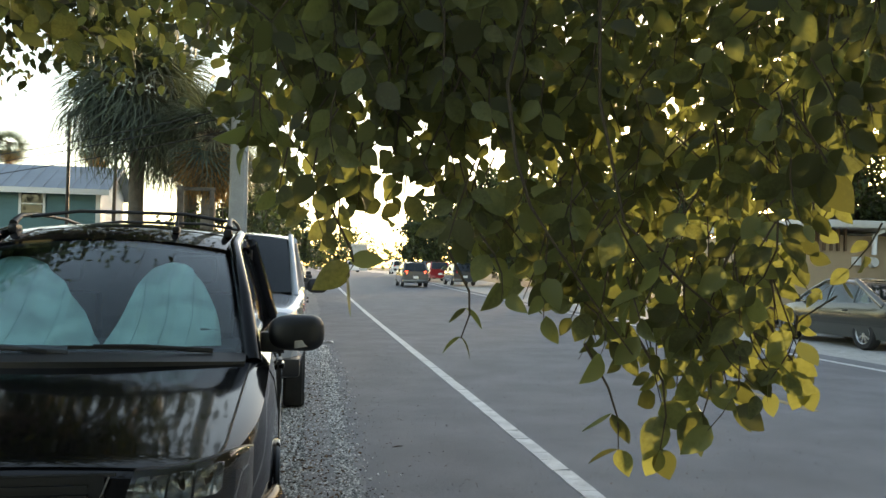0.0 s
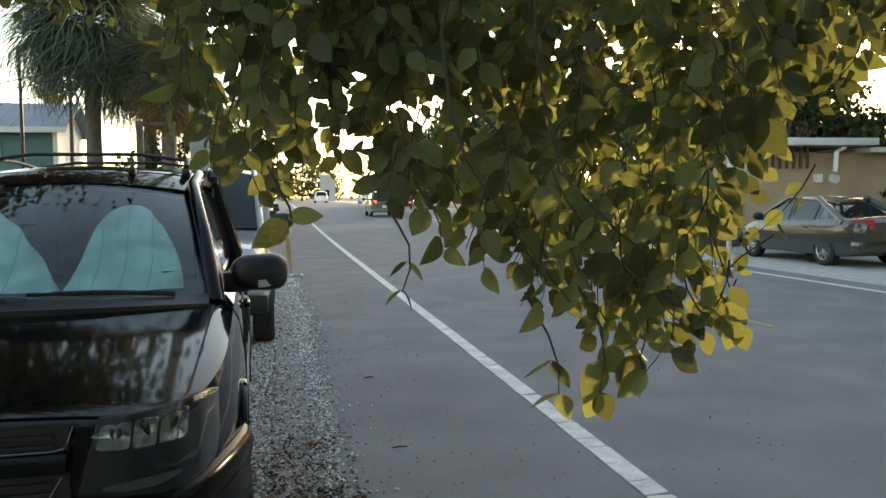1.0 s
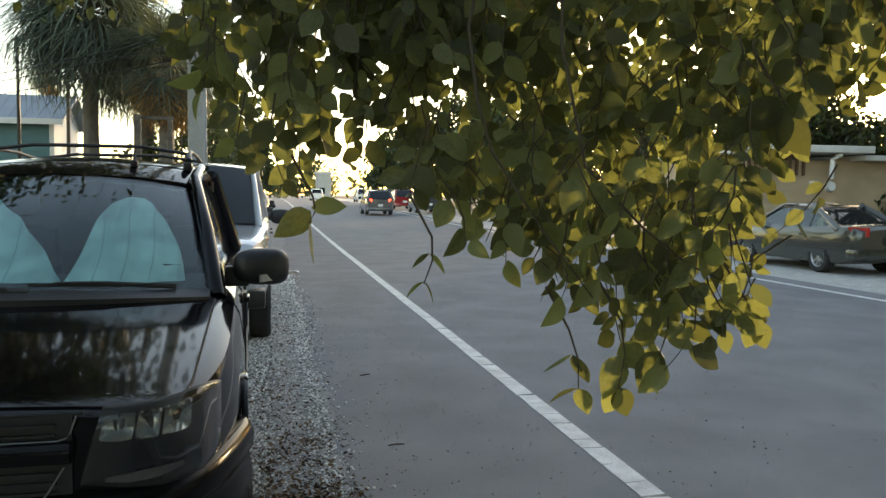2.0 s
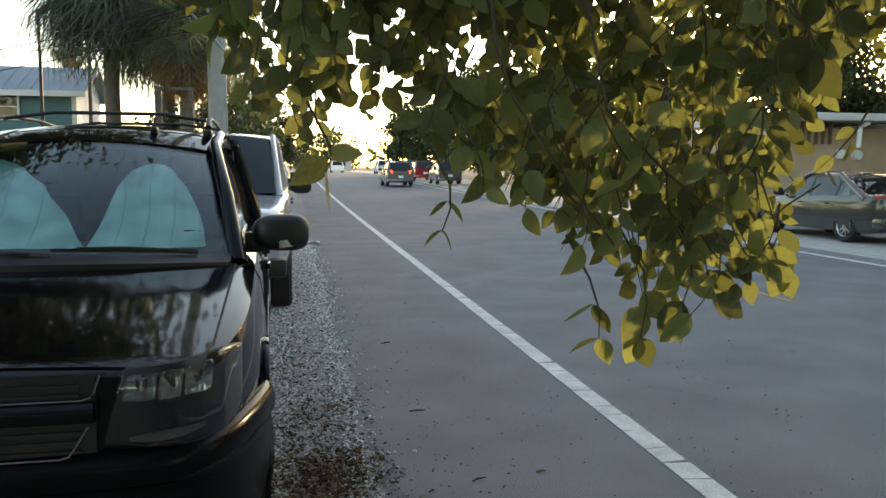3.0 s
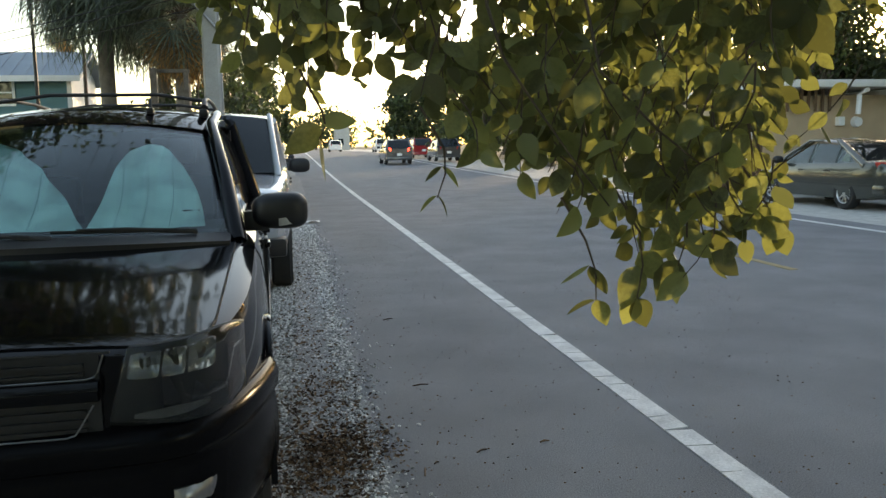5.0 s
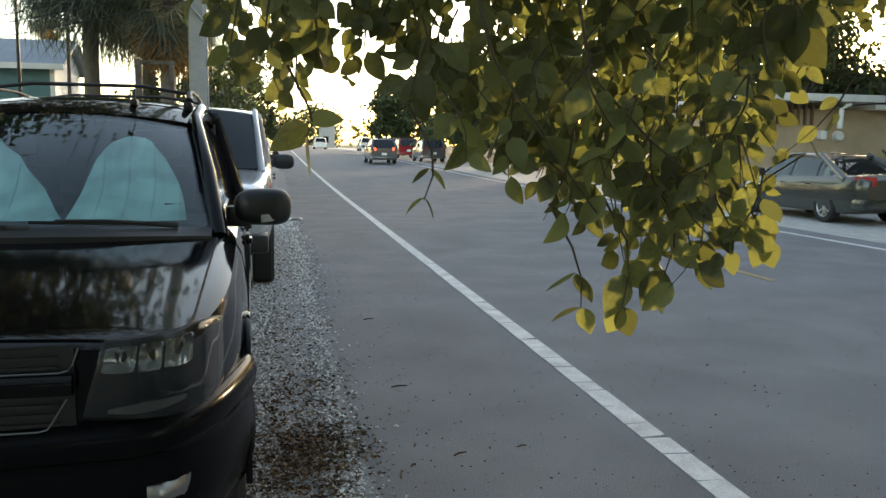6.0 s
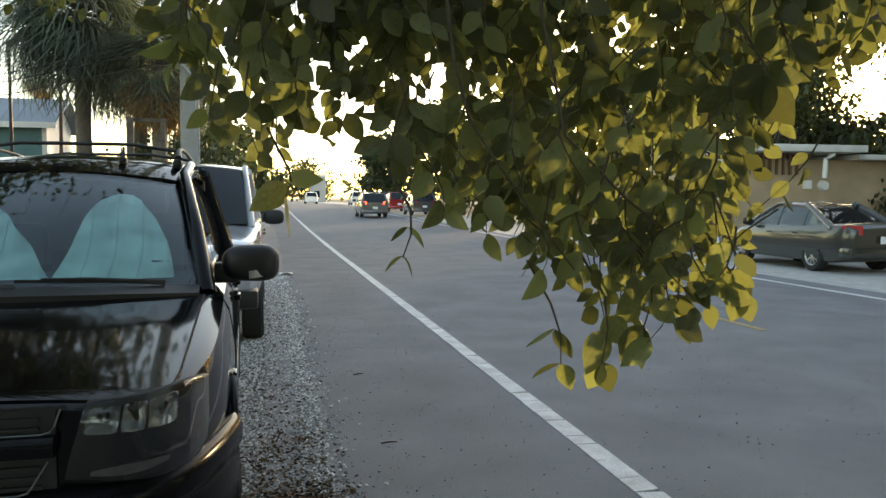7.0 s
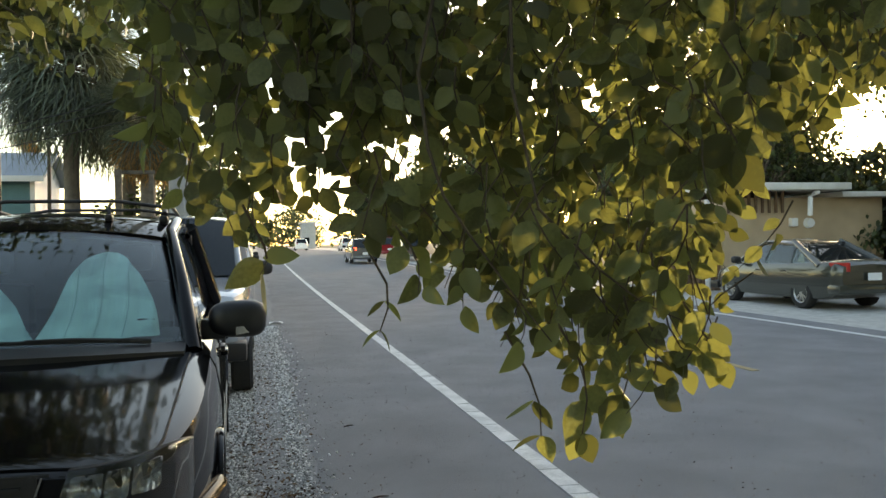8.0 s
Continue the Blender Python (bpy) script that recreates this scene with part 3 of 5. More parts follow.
    solid("lower_intake", *sheet(lambda a, b: (-0.5 + a, -0.057, 0.33 + 0.10 * b), 6, 2, (0, 0.02, 0)), "plastic", car, "", True)
    # grille
    gr = thing("grille", Matrix(), "", "")
    gr.parent = car
    tagged(gr, "black grille split by a glossy bar with thin bright trim")
    solid("mesh_backing", *sheet(lambda a, b: (-0.43 + 0.86 * a, -0.012, 0.70 + 0.235 * b), 4, 2, (0, 0.02, 0)), "plastic", gr)
    for k in range(8):
        z = 0.715 + 0.027 * k
        boxed("slat", (-0.39, -0.026, z), (0.39, -0.010, z + 0.008), "plastic", gr)
    solid("centre_bar", *sheet(lambda a, b: (-0.43 + 0.86 * a, -0.045 - 0.012 * math.sin(math.pi * b), 0.806 + 0.056 * b), 10, 5, (0, 0.04, 0)), "black_paint", gr, "", True)
    for zz, xr, xt, zt in ((0.868, 0.425, 0.446, 0.935), (0.703, 0.365, 0.412, 0.792)):
        tubed("trim", [(-xr, -0.035, zz), (xr - 0.03, -0.035, zz), (xr - 0.006, -0.034, zz + 0.006), (xr + 0.006, -0.033, zz + 0.022), (xt, -0.03, zt)], 0.0028, "smoked_metal", gr, "thin bright trim", 5)
    tubed("hood_seam", [(-0.46, -0.006, 0.936), (-0.2, -0.012, 0.938), (0.2, -0.012, 0.938), (0.46, -0.006, 0.936)], 0.005, "rubber", car, "", 5)
    # hood panel over the engine bay
    st = smooth_stations(SUV_ROWS, 0.03)

    def hood(a, b):
        y = 0.035 + 1.30 * b - 0.10 * (1 - (2 * a - 1) ** 2) * max(0, b - 0.85) / 0.15
        w, zb, zc = (float(np.interp(y, [q[0] for q in st], [q[k] for q in st])) for k in (1, 3, 4))
        x = (2 * a - 1) * min(0.93 * w, 0.728 + 0.03 * y)
        return (x, y, zb + (zc - zb) * (1 - (x / (0.9 * w)) ** 2) + 0.005)

    solid("hood", *sheet(hood, 56, 40, (0, 0, -0.01)), "black_paint", car, "glossy black hood", True, 60)
    for a in (0.002, 0.998):
        tubed("hood_seam", [Vector(hood(a, b)) + Vector((0.004 if a > 0.5 else -0.004, 0, -0.003)) for b in np.linspace(0.03, 0.99, 14)], 0.005, "rubber", car, "", 5)
    # cowl, wipers
    solid("cowl", *sheet(lambda a, b: ((a * 2 - 1) * 0.745, 1.30 + 0.17 * b - 0.19 * (1 - (a * 2 - 1) ** 2), 1.098 + 0.022 * b + 0.022 * (1 - (a * 2 - 1) ** 2)), 20, 3, (0, 0, -0.03)), "plastic", car, "black plastic cowl", True)
    for x0, x1 in ((-0.62, 0.02), (0.02, 0.60)):
        wp = thing("wiper", Matrix(), "", "")
        wp.parent = car
        q = lambda x, up: (x, 1.46 - 0.185 * (1 - (x / 0.75) ** 2) - 0.02, 1.138 + up)
        tubed("arm", [q(x1, 0.0), q((x0 + x1) / 2, 0.03), q(x0 + 0.1, 0.035)], [0.014, 0.009, 0.006], "black_metal", wp, "", 6)
        tubed("blade", [q(x0, 0.028), q((x0 + x1) / 2, 0.02), q(x1 - 0.08, 0.012)], 0.008, "rubber", wp, "", 6)
    for x in (-0.28, 0.14):
        bm = bmesh.new()
        bmesh.ops.create_uvsphere(bm, u_segments=8, v_segments=6, radius=0.014, matrix=Matrix.Translation((x, 1.02, 1.058)))
        part("washer_nozzle", bm, "plastic", car)
    boxed("hood_rest", (-0.72, 1.10, 1.00), (-0.70, 1.14, 1.02), "plastic", car)
    # antenna on the roof edge
    an = thing("antenna", Matrix(), "", "")
    an.parent = car
    boxed("antenna_base", (0.285, 2.34, 1.70), (0.325, 2.42, 1.735), "plastic", an, "", 0.012)
    tubed("antenna_mast", [(0.305, 2.38, 1.73), (0.307, 2.40, 1.79)], [0.012, 0.006], "plastic", an, "", 6)
    # cabin: dash, seats, wheel, lining
    boxed("dashboard", (-0.70, 1.50, 1.08), (0.70, 2.02, 1.14), "cabin", car, "dark dashboard", 0.03)
    boxed("parcel_lining", (-0.66, 4.05, 1.12), (0.66, 4.12, 1.64), "cabin", car)
    for x in (-0.38, 0.38):
        seat = thing("seat", Matrix(), "", "")
        seat.parent = car
        boxed("backrest", (x - 0.23, 2.62, 0.9), (x + 0.23, 2.80, 1.36), "cabin", seat, "dark seat back", 0.06)
        boxed("headrest", (x - 0.13, 2.64, 1.41), (x + 0.13, 2.74, 1.58), "cabin", seat, "", 0.05)
    bm = bmesh.new()
    bmesh.ops.create_uvsphere(bm, u_segments=10, v_segments=8, radius=1)
    for v in bm.verts:
        v.co = (v.co.x * 0.12, v.co.y * 0.02 + 2.16, v.co.z * 0.035 + 1.62)
    part("rear_view_mirror", bm, "cabin", car, "", True)
    for line, pitch, tip in (((( 0.12, 0.0), (0.16, 0.17), (0.20, 0.27), (0.258, 0.352), (0.31, 0.378), (0.353, 0.385), (0.40, 0.378), (0.448, 0.352), (0.51, 0.275), (0.568, 0.165), (0.625, 0.0)), 0.118, 0.0),
                             (((-0.69, 0.0), (-0.66, 0.20), (-0.6, 0.34), (-0.5, 0.40), (-0.40, 0.40), (-0.29, 0.36), (-0.164, 0.27), (-0.02, 0.11), (0.09, 0.0)), 0.15, 0.12)):
        shade = thing("sunshade", Matrix(), "", "")
        shade.parent = car
        tagged(shade, "pale teal fabric sunshade draped in folds behind the windshield")

        def drape(a, b, line=line, pitch=pitch, tip=tip):
            x = line[0][0] + (line[-1][0] - line[0][0]) * a
            zz = lerp(line, x) * b
            w = (x - 0.353 + 0.02 * math.sin(9 * zz)) / pitch
            fold = 0.055 * (2 * abs(w - math.floor(w + 0.5))) * (0.45 + 0.55 * b) + 0.006 * math.sin(23 * x + 9 * zz) * b
            t, xc = zz / 0.53, min(1, abs(x) / 0.73)
            return (x + 0.012 * math.sin(14 * zz), 1.545 + tip + 0.76 * t - 0.17 * (1 - xc * xc) * (1 - 0.45 * t) + fold + 0.012, 1.148 + zz)

        solid("panel", *sheet(drape, 72, 14, (0, 0.004, 0)), "sunshade", shade, "", True, 35)
        for a in (0.24, 0.46, 0.68):
            tubed("seam", [Vector(drape(a + 0.05 * (a - 0.45) * (1 - b), b)) - Vector((0, 0.004, 0)) for b in np.linspace(0.02, 0.98, 9)], 0.0011, "teal", shade, "", 4)
    boxed("vent_stack", (0.42, 1.60, 1.14), (0.60, 1.66, 1.22), "cabin", car, "", 0.01)
    return car


suv = black_suv()

TRUCK_ROWS = [(0, 0.70, 0.50, 0.98, 1.03), (0.06, 0.80, 0.42, 1.05, 1.09), (0.3, 0.88, 0.38, 1.09, 1.14), (0.8, 0.93, 0.36, 1.13, 1.18), (1.4, 0.94, 0.36, 1.18, 1.22), (3.0, 0.94, 0.36, 1.20, 1.23), (5.0, 0.93, 0.40, 1.20, 1.22), (5.3, 0.88, 0.5, 1.15, 1.17)]
TRUCK_C = dict(y0=1.35, y1=2.0, y2=3.9, y3=5.1, zb=1.21, zr=1.92, wb=0.80, wt=0.70, bow=0.16, cuts=[1.35, 2.5, 3.6, 5.1])
truck = basic_car("parked_van", "silver van with black door mirrors parked nose to the street", TRUCK_ROWS, TRUCK_C, "silver_paint", (0.95, 4.3), 0.36, pose(-0.88, 7.75, -0.01), step=0.08)

SEDAN_ROWS = [(0, 0.55, 0.36, 0.58, 0.62), (0.08, 0.70, 0.26, 0.66, 0.71), (0.4, 0.82, 0.2, 0.76, 0.82), (0.9, 0.87, 0.2, 0.86, 0.92), (1.4, 0.885, 0.2, 0.92, 0.96), (2.5, 0.89, 0.2, 0.94, 0.96), (3.6, 0.885, 0.2, 0.97, 1.0), (4.1, 0.86, 0.22, 1.0, 1.04), (4.45, 0.80, 0.32, 0.98, 1.03), (4.58, 0.70, 0.42, 0.9, 0.94)]
SEDAN_C = dict(pane="clear", y0=1.10, y1=1.95, y2=2.95, y3=4.05, zb=0.93, zr=1.47, wb=0.78, wt=0.57, bow=0.16, cuts=[1.10, 2.2, 3.1, 4.05])
sedan = basic_car("parked_sedan", "dark green sedan with multi-spoke wheels parked on the far verge", SEDAN_ROWS, SEDAN_C, "green_paint", (0.9, 3.5), 0.33, pose(12.15, 18.35, -0.005, 0, 0, 180), step=0.08, sides=28)

WAGON_C = dict(y0=1.2, y1=1.9, y2=4.0, y3=4.5, zb=1.02, zr=1.62, wb=0.78, wt=0.64, bow=0.14, cuts=[1.2, 2.3, 3.3, 4.5])
WAGON_ROWS = [(0, 0.6, 0.4, 0.78, 0.82), (0.08, 0.74, 0.3, 0.86, 0.9), (0.5, 0.86, 0.25, 0.95, 1.0), (1.3, 0.90, 0.25, 1.0, 1.04), (4.1, 0.90, 0.25, 1.03, 1.05), (4.55, 0.82, 0.35, 0.98, 1.0)]
for paint, label, x, y, turn in (
    ("grey_paint", "dark grey SUV with white roof stopped in the lane", 6.9, 56, 180), ("white_paint", "white hatchback far along the lane", 6.3, 118, 180),
    ("white_paint", "white car parked on the gravel beyond the van", -1.0, 15.2, 0), ("grey_paint", "grey car parked on the gravel further along", -1.0, 21.5, 0), ("silver_paint", "silver car parked on the gravel further along", -0.9, 28.5, 0), ("white_paint", "white car parked on the gravel far along", -0.9, 37, 0),
    ("red_paint", "dark red pickup parked across the street", 10.6, 69, 180), ("grey_paint", "dark grey car parked across the street", 10.9, 60, 180), ("silver_paint", "silver car parked across the street", 10.8, 77, 180), ("grey_paint", "grey car parked across the street", 10.8, 84, 180), ("white_paint", "white car parked far across the street", 10.8, 100, 180), ("green_paint", "dark car parked across the street behind the sedan", 12.9, 10.2, 180)):
    basic_car("parked_car", label, WAGON_ROWS, WAGON_C, paint, (0.9, 3.6), 0.33, pose(x, y, rise(y) - 0.004, 0, 0, turn), step=0.3, sides=16, group="cars along the street", tail="brake" if "stopped" in label else "red_lens")


# ---- teal house ----
def teal_house():
    h = thing("house", pose(-6.30, 26.2, -0.09), "teal sided house with grey metal roof and white trim", "house")
    W, D, Ze, Zr = 9.0, 3.2, 3.92, 4.62
    boxed("wall", (-W, 0.03, 0), (-0.2, 0.2, Ze), "teal", h, "teal painted wall")
    for k in range(26):
        z = 0.15 * k
        solid("siding_board", *box_data((-W, 0, z), (0, 0.03, z + 0.148), 0.014), "teal", h)
    gab = [(0, 0, 0), (0, D, 0), (0, D, Ze), (0, D / 2, Zr), (0, 0, Ze)]
    v = gab + [(-0.2, y, z) for _, y, z in gab]
    solid("wall", v, [(0, 1, 2, 3, 4), (9, 8, 7, 6, 5), (0, 5, 6, 1), (1, 6, 7, 2), (2, 7, 8, 3), (3, 8, 9, 4), (4, 9, 5, 0)], "white_wood", h, "white painted gable wall")
    for sgn, y0, y1 in ((1, -0.35, D / 2), (-1, D + 0.35, D / 2)):
        ze = Ze - 0.16
        q = [(-W - 0.3, y0, ze), (0.35, y0, ze), (0.35, y1, Zr + 0.06), (-W - 0.3, y1, Zr + 0.06)]
        v = q + [(x, y, z - 0.08) for x, y, z in q]
        solid("roof", v, [(0, 1, 2, 3), (7, 6, 5, 4), (0, 4, 5, 1), (1, 5, 6, 2), (2, 6, 7, 3), (3, 7, 4, 0)], "roof_metal", h, "grey ribbed metal roof")
        for k in range(24):
            x = -W - 0.2 + k * 0.4
            tubed("roof_rib", [(x, y0, ze + 0.012), (x, y1, Zr + 0.072)], 0.014, "roof_metal", h, "", 4)
    boxed("fascia", (-W - 0.3, -0.38, Ze - 0.30), (0.35, -0.352, Ze - 0.13), "white_wood", h, "white fascia board")
    boxed("corner_board", (-0.12, -0.025, 0), (0.015, -0.004, Ze - 0.2), "white_wood", h)
    for x in (-1.95, -5.2):
        win = thing("window", Matrix(), "", "")
        win.parent = h
        for lo, hi in (((x - 0.38, -0.05, 2.92), (x - 0.31, 0.02, 3.74)), ((x + 0.31, -0.05, 2.92), (x + 0.38, 0.02, 3.74)), ((x - 0.31, -0.05, 3.67), (x + 0.31, 0.02, 3.74)), ((x - 0.31, -0.05, 2.92), (x + 0.31, 0.02, 2.99)), ((x - 0.31, -0.04, 3.30), (x + 0.31, 0.02, 3.34))):
            boxed("window_frame", lo, hi, "white_wood", win)
        boxed("pane", (x - 0.31, -0.03, 2.99), (x + 0.31, -0.018, 3.30), "dark_glass", win)
        boxed("pane", (x - 0.31, -0.03, 3.34), (x + 0.31, -0.018, 3.67), "dark_glass", win)
    for y in (0.8, 2.3):
        boxed("window_frame", (0.002, y - 0.4, 1.4), (0.05, y + 0.4, 2.6), "white_wood", h)
        boxed("pane", (0.03, y - 0.33, 1.47), (0.056, y + 0.33, 2.53), "dark_glass", h)
    return h


def box_data(lo, hi, tilt=0.0):
    (a, b, c), (d, e, g) = lo, hi
    v = [(a, b - tilt, c), (d, b - tilt, c), (d, e, c), (a, e, c), (a, b, g), (d, b, g), (d, e, g), (a, e, g)]
    return v, [(3, 2, 1, 0), (4, 5, 6, 7), (0, 1, 5, 4), (1, 2, 6, 5), (2, 3, 7, 6), (3, 0, 4, 7)]


teal_house()


def lamp_post():
    p = thing("lamp_post", pose(-6.37, 23.0, -0.09), "thin black metal lamp post beside the house", "lamp post")
    tubed("post", [(0, 0, 0), (0, 0, 5.55)], [0.055, 0.04], "black_metal", p)
    boxed("base_plate", (-0.12, -0.12, 0), (0.12, 0.12, 0.06), "black_metal", p, "", 0.01)
    boxed("lamp_head", (-0.06, -0.08, 5.5), (0.2, 0.08, 5.62), "black_metal", p, "", 0.03)


lamp_post()


def utility_pole():
    p = thing("utility_pole", pose(-1.22, 14.81, -0.06), "square grey concrete utility pole with wires", "utility pole")
    v = []
    for z, w in ((0, 0.155), (5, 0.135), (11, 0.105)):
        c = w * 0.25
        v += [(-w, -w + c, z), (-w + c, -w, z), (w - c, -w, z), (w, -w + c, z), (w, w - c, z), (w - c, w, z), (-w + c, w, z), (-w, w - c, z)]
    f = [(i * 8 + k, i * 8 + (k + 1) % 8, i * 8 + 8 + (k + 1) % 8, i * 8 + 8 + k) for i in range(2) for k in range(8)] + [tuple(range(16, 24))]
    solid("shaft", v, f, "concrete", p, "square tapered concrete shaft")
    tubed("conduit", [(0.165, -0.06, 0), (0.15, -0.06, 4.3)], 0.022, "dull_metal", p, "pale conduit")
    tubed("brace", [(-0.55, -0.15, 4.35), (0.16, -0.16, 3.55)], 0.022, "dull_metal", p, "diagonal galvanised brace")
    tubed("brace", [(-0.50, -0.15, 4.75), (0.16, -0.16, 4.25)], 0.016, "dull_metal", p, "diagonal galvanised brace")
    boxed("crossarm", (-1.2, -0.19, 9.6), (1.2, -0.12, 9.72), "bark", p, "wooden crossarm")
    boxed("crossarm", (-0.9, -0.19, 8.7), (0.9, -0.12, 8.8), "bark", p, "wooden crossarm")
    for x in (-1.1, -0.5, 0.5, 1.1):
        tubed("insulator", [(x, -0.155, 9.72), (x, -0.155, 9.80), (x, -0.155, 9.86)], [0.03, 0.05, 0.02], "concrete", p)


utility_pole()


def cable(label, a, b, sag, r=0.012, n=14):
    a, b = Vector(a), Vector(b)
    pts = [a.lerp(b, i / n) - Vector((0, 0, sag * 4 * (i / n) * (1 - i / n))) for i in range(n + 1)]
    tagged(tubed("overhead_cable", pts, r, "black_metal", None, "", 5), label, "cable", "overhead cables")


for x in (-1.1, -0.5, 0.5, 1.1):
    cable("black overhead power line along the street", (-1.22 + x, 14.66, 9.8), (-1.22 + x, 70, 10.4), 0.9)
    cable("black overhead power line along the street", (-1.22 + x, 14.66, 9.8), (-1.22 + x, -35, 9.8), 0.8)
for z in (3.35, 3.2, 2.95):
    cable("thin sagging service wire across the yard", (-1.3, 14.9, z + 1.0), (-16, 24, z), 0.35, 0.009)

# ---- trees and palms ----
rng = np.random.default_rng(5)


def leaf_form(length, width, fold=0.25, droop=0.15, rows=5):
    """A pointed oval blade along +y, folded along its midrib."""
    v, f = [], []
    for i in range(rows + 1):
        t = i / rows
        w = width / 2 * (math.sin(math.pi * min(1, t ** 0.82)) ** 0.85 if 0 < t < 1 else 0.02)
        y, z = length * t, -droop * length * t * t
        v += [(-w, y, z + fold * w), (0, y, z), (w, y, z + fold * w)]
    for i in range(rows):
        a = i * 3
        f += [(a, a + 1, a + 4, a + 3), (a + 1, a + 2, a + 5, a + 4)]
    return np.array(v), f


def bundle(name, base, mats, mat, parent, label=""):
    """Many alike pieces in one mesh. mats: (n, 4, 4)."""
    v, f = base
    hom = np.c_[v, np.ones(len(v))]
    allv = np.einsum("nij,kj->nki", np.asarray(mats), hom)[:, :, :3].reshape(-1, 3)
    me = bpy.data.meshes.new(name)
    n, k = len(mats), len(v)
    loops = np.array([i for q in f for i in q])
    tot = np.array([len(q) for q in f])
    li = (loops[None, :] + (np.arange(n) * k)[:, None]).reshape(-1)
    tots = np.tile(tot, n)
    me.vertices.add(len(allv))
    me.vertices.foreach_set("co", allv.reshape(-1))
    me.loops.add(len(li))
    me.loops.foreach_set("vertex_index", li)
    me.polygons.add(len(tots))
    me.polygons.foreach_set("loop_start", np.r_[0, np.cumsum(tots)[:-1]])
    me.polygons.foreach_set("loop_total", tots)
    me.update(calc_edges=True)
    me.validate()
    me.polygons.foreach_set("use_smooth", [True] * len(me.polygons))
    me.materials.append(M[mat])
    ob = new(name, me)
    ob.parent = parent
    tagged(ob, label, kind="stuff")
    return ob


def aim(pos, way, roll=0.0, size=1.0):
    """A pose whose +y runs along way."""
    way = Vector(way).normalized()
    side = way.cross(Vector((0, 0, 1)))
    side = side.normalized() if side.length > 0.05 else Vector((1, 0, 0))
    up = side.cross(way)
    r = Matrix((side, way, up)).transposed().to_4x4()
    return Matrix.Translation(pos) @ r @ Matrix.Rotation(roll, 4, (0, 1, 0)) @ Matrix.Scale(size, 4)


def fan_frond(mat_blades=26, L=1.0):
    """A palmate leaf: a short stalk and narrow blades that fan out and droop."""
    v, f = [], []
    for k in range(mat_blades):
        a = radians(-115 + 230 * k / (mat_blades - 1))
        d = np.array([math.sin(a), math.cos(a), 0])
        s = np.array([math.cos(a), -math.sin(a), 0])
        o = len(v)
        ln = L * (0.75 + 0.25 * math.cos(a * 0.6))
        for t, w, dz in ((0.05, 0.008, 0), (0.45, 0.014, -0.03), (0.75, 0.009, -0.16), (1.0, 0.003, -0.46)):
            p = d * ln * t + np.array([0, 0, dz * ln])
            v += [tuple(p - s * w * L), tuple(p + s * w * L)]
        for i in range(3):
            f.append((o + 2 * i, o + 2 * i + 1, o + 2 * i + 3, o + 2 * i + 2))
    return np.array(v), f


def fan_palm(label, base, height, lean, trunk_r, crown, n, dead=0, seed=1):
    r = np.random.default_rng(seed)
    p = thing("fan_palm", Matrix.Translation(base), label, "palm tree")
    top = Vector((lean[0], lean[1], height))
    pts = [Vector((lean[0] * t * t, lean[1] * t * t, height * t)) for t in np.linspace(0, 1, 9)]
    tubed("trunk", pts, [trunk_r * (1.25 - 0.3 * t) * (1 + 0.06 * (i % 2)) for i, t in enumerate(np.linspace(0, 1, 9))], "palm_bark", p, "rough grey palm trunk", 12)
    live, dry, stalks = [], [], []
    for k in range(n + dead):
        is_dead = k >= n
        az = r.uniform(0, 2 * math.pi)
        el = r.uniform(-75, -45) if is_dead else r.uniform(-48, 80)
        e = radians(el)
        d = Vector((math.cos(az) * math.cos(e), math.sin(az) * math.cos(e), math.sin(e)))
        q = top + d * crown * (0.45 if not is_dead else 0.3) - Vector((0, 0, 0.12 * crown))
        w = d - Vector((0, 0, 0.22))
        m = aim(q, w, r.uniform(-0.6, 0.6), crown * r.uniform(0.5, 0.68))
        (dry if is_dead else live).append(np.array(m))
        stalks.append(tube([top, q], [0.02, 0.012], 4))
    bundle("fronds", fan_frond(), live, "palm_leaf", p, "dark green fan fronds")
    if dry:
        bundle("dry_fronds", fan_frond(), dry, "dead_frond", p, "hanging dry brown fronds")
    v, f = joined(stalks)
    tagged(solid("stalk_tangle", v, f, "twig", p), kind="stuff")
    return p


fan_palm("tall cabbage palm with dense drooping dark fronds", (-4.42, 22.1, -0.09), 6.2, (-0.05, 0.1), 0.17, 2.5, 125, 0, 1)
fan_palm("cabbage palm with dry brown skirt behind the pole", (-2.45, 20.6, -0.09), 4.75, (0.1, 0), 0.16, 1.6, 55, 50, 2)
fan_palm("cabbage palm with dense dark fronds", (-3.3, 23.6, -0.09), 5.3, (0.1, 0), 0.16, 2.0, 110, 3, 3)
fan_palm("thin distant palm with drooping crown", (-9.45, 38.0, -0.05), 6.7, (-0.15, 0), 0.08, 0.85, 26, 14, 6)
fan_palm("thin distant palm with drooping crown", (-9.75, 39.5, -0.05), 6.5, (0.2, 0), 0.08, 0.8, 26, 14, 7)
fan_palm("distant palm above the roofs", (-19.0, 55.0, 0.0), 8.9, (0.2, 0), 0.13, 1.6, 34, 12, 8)
tagged(tubed("thin_trunk", [(-5.66, 25.0, -0.09), (-5.62, 25.0, 3.2), (-5.60, 25.0, 5.9)], [0.06, 0.05, 0.04], "bark"), "thin bare trunk in front of the house gable", "tree trunk")


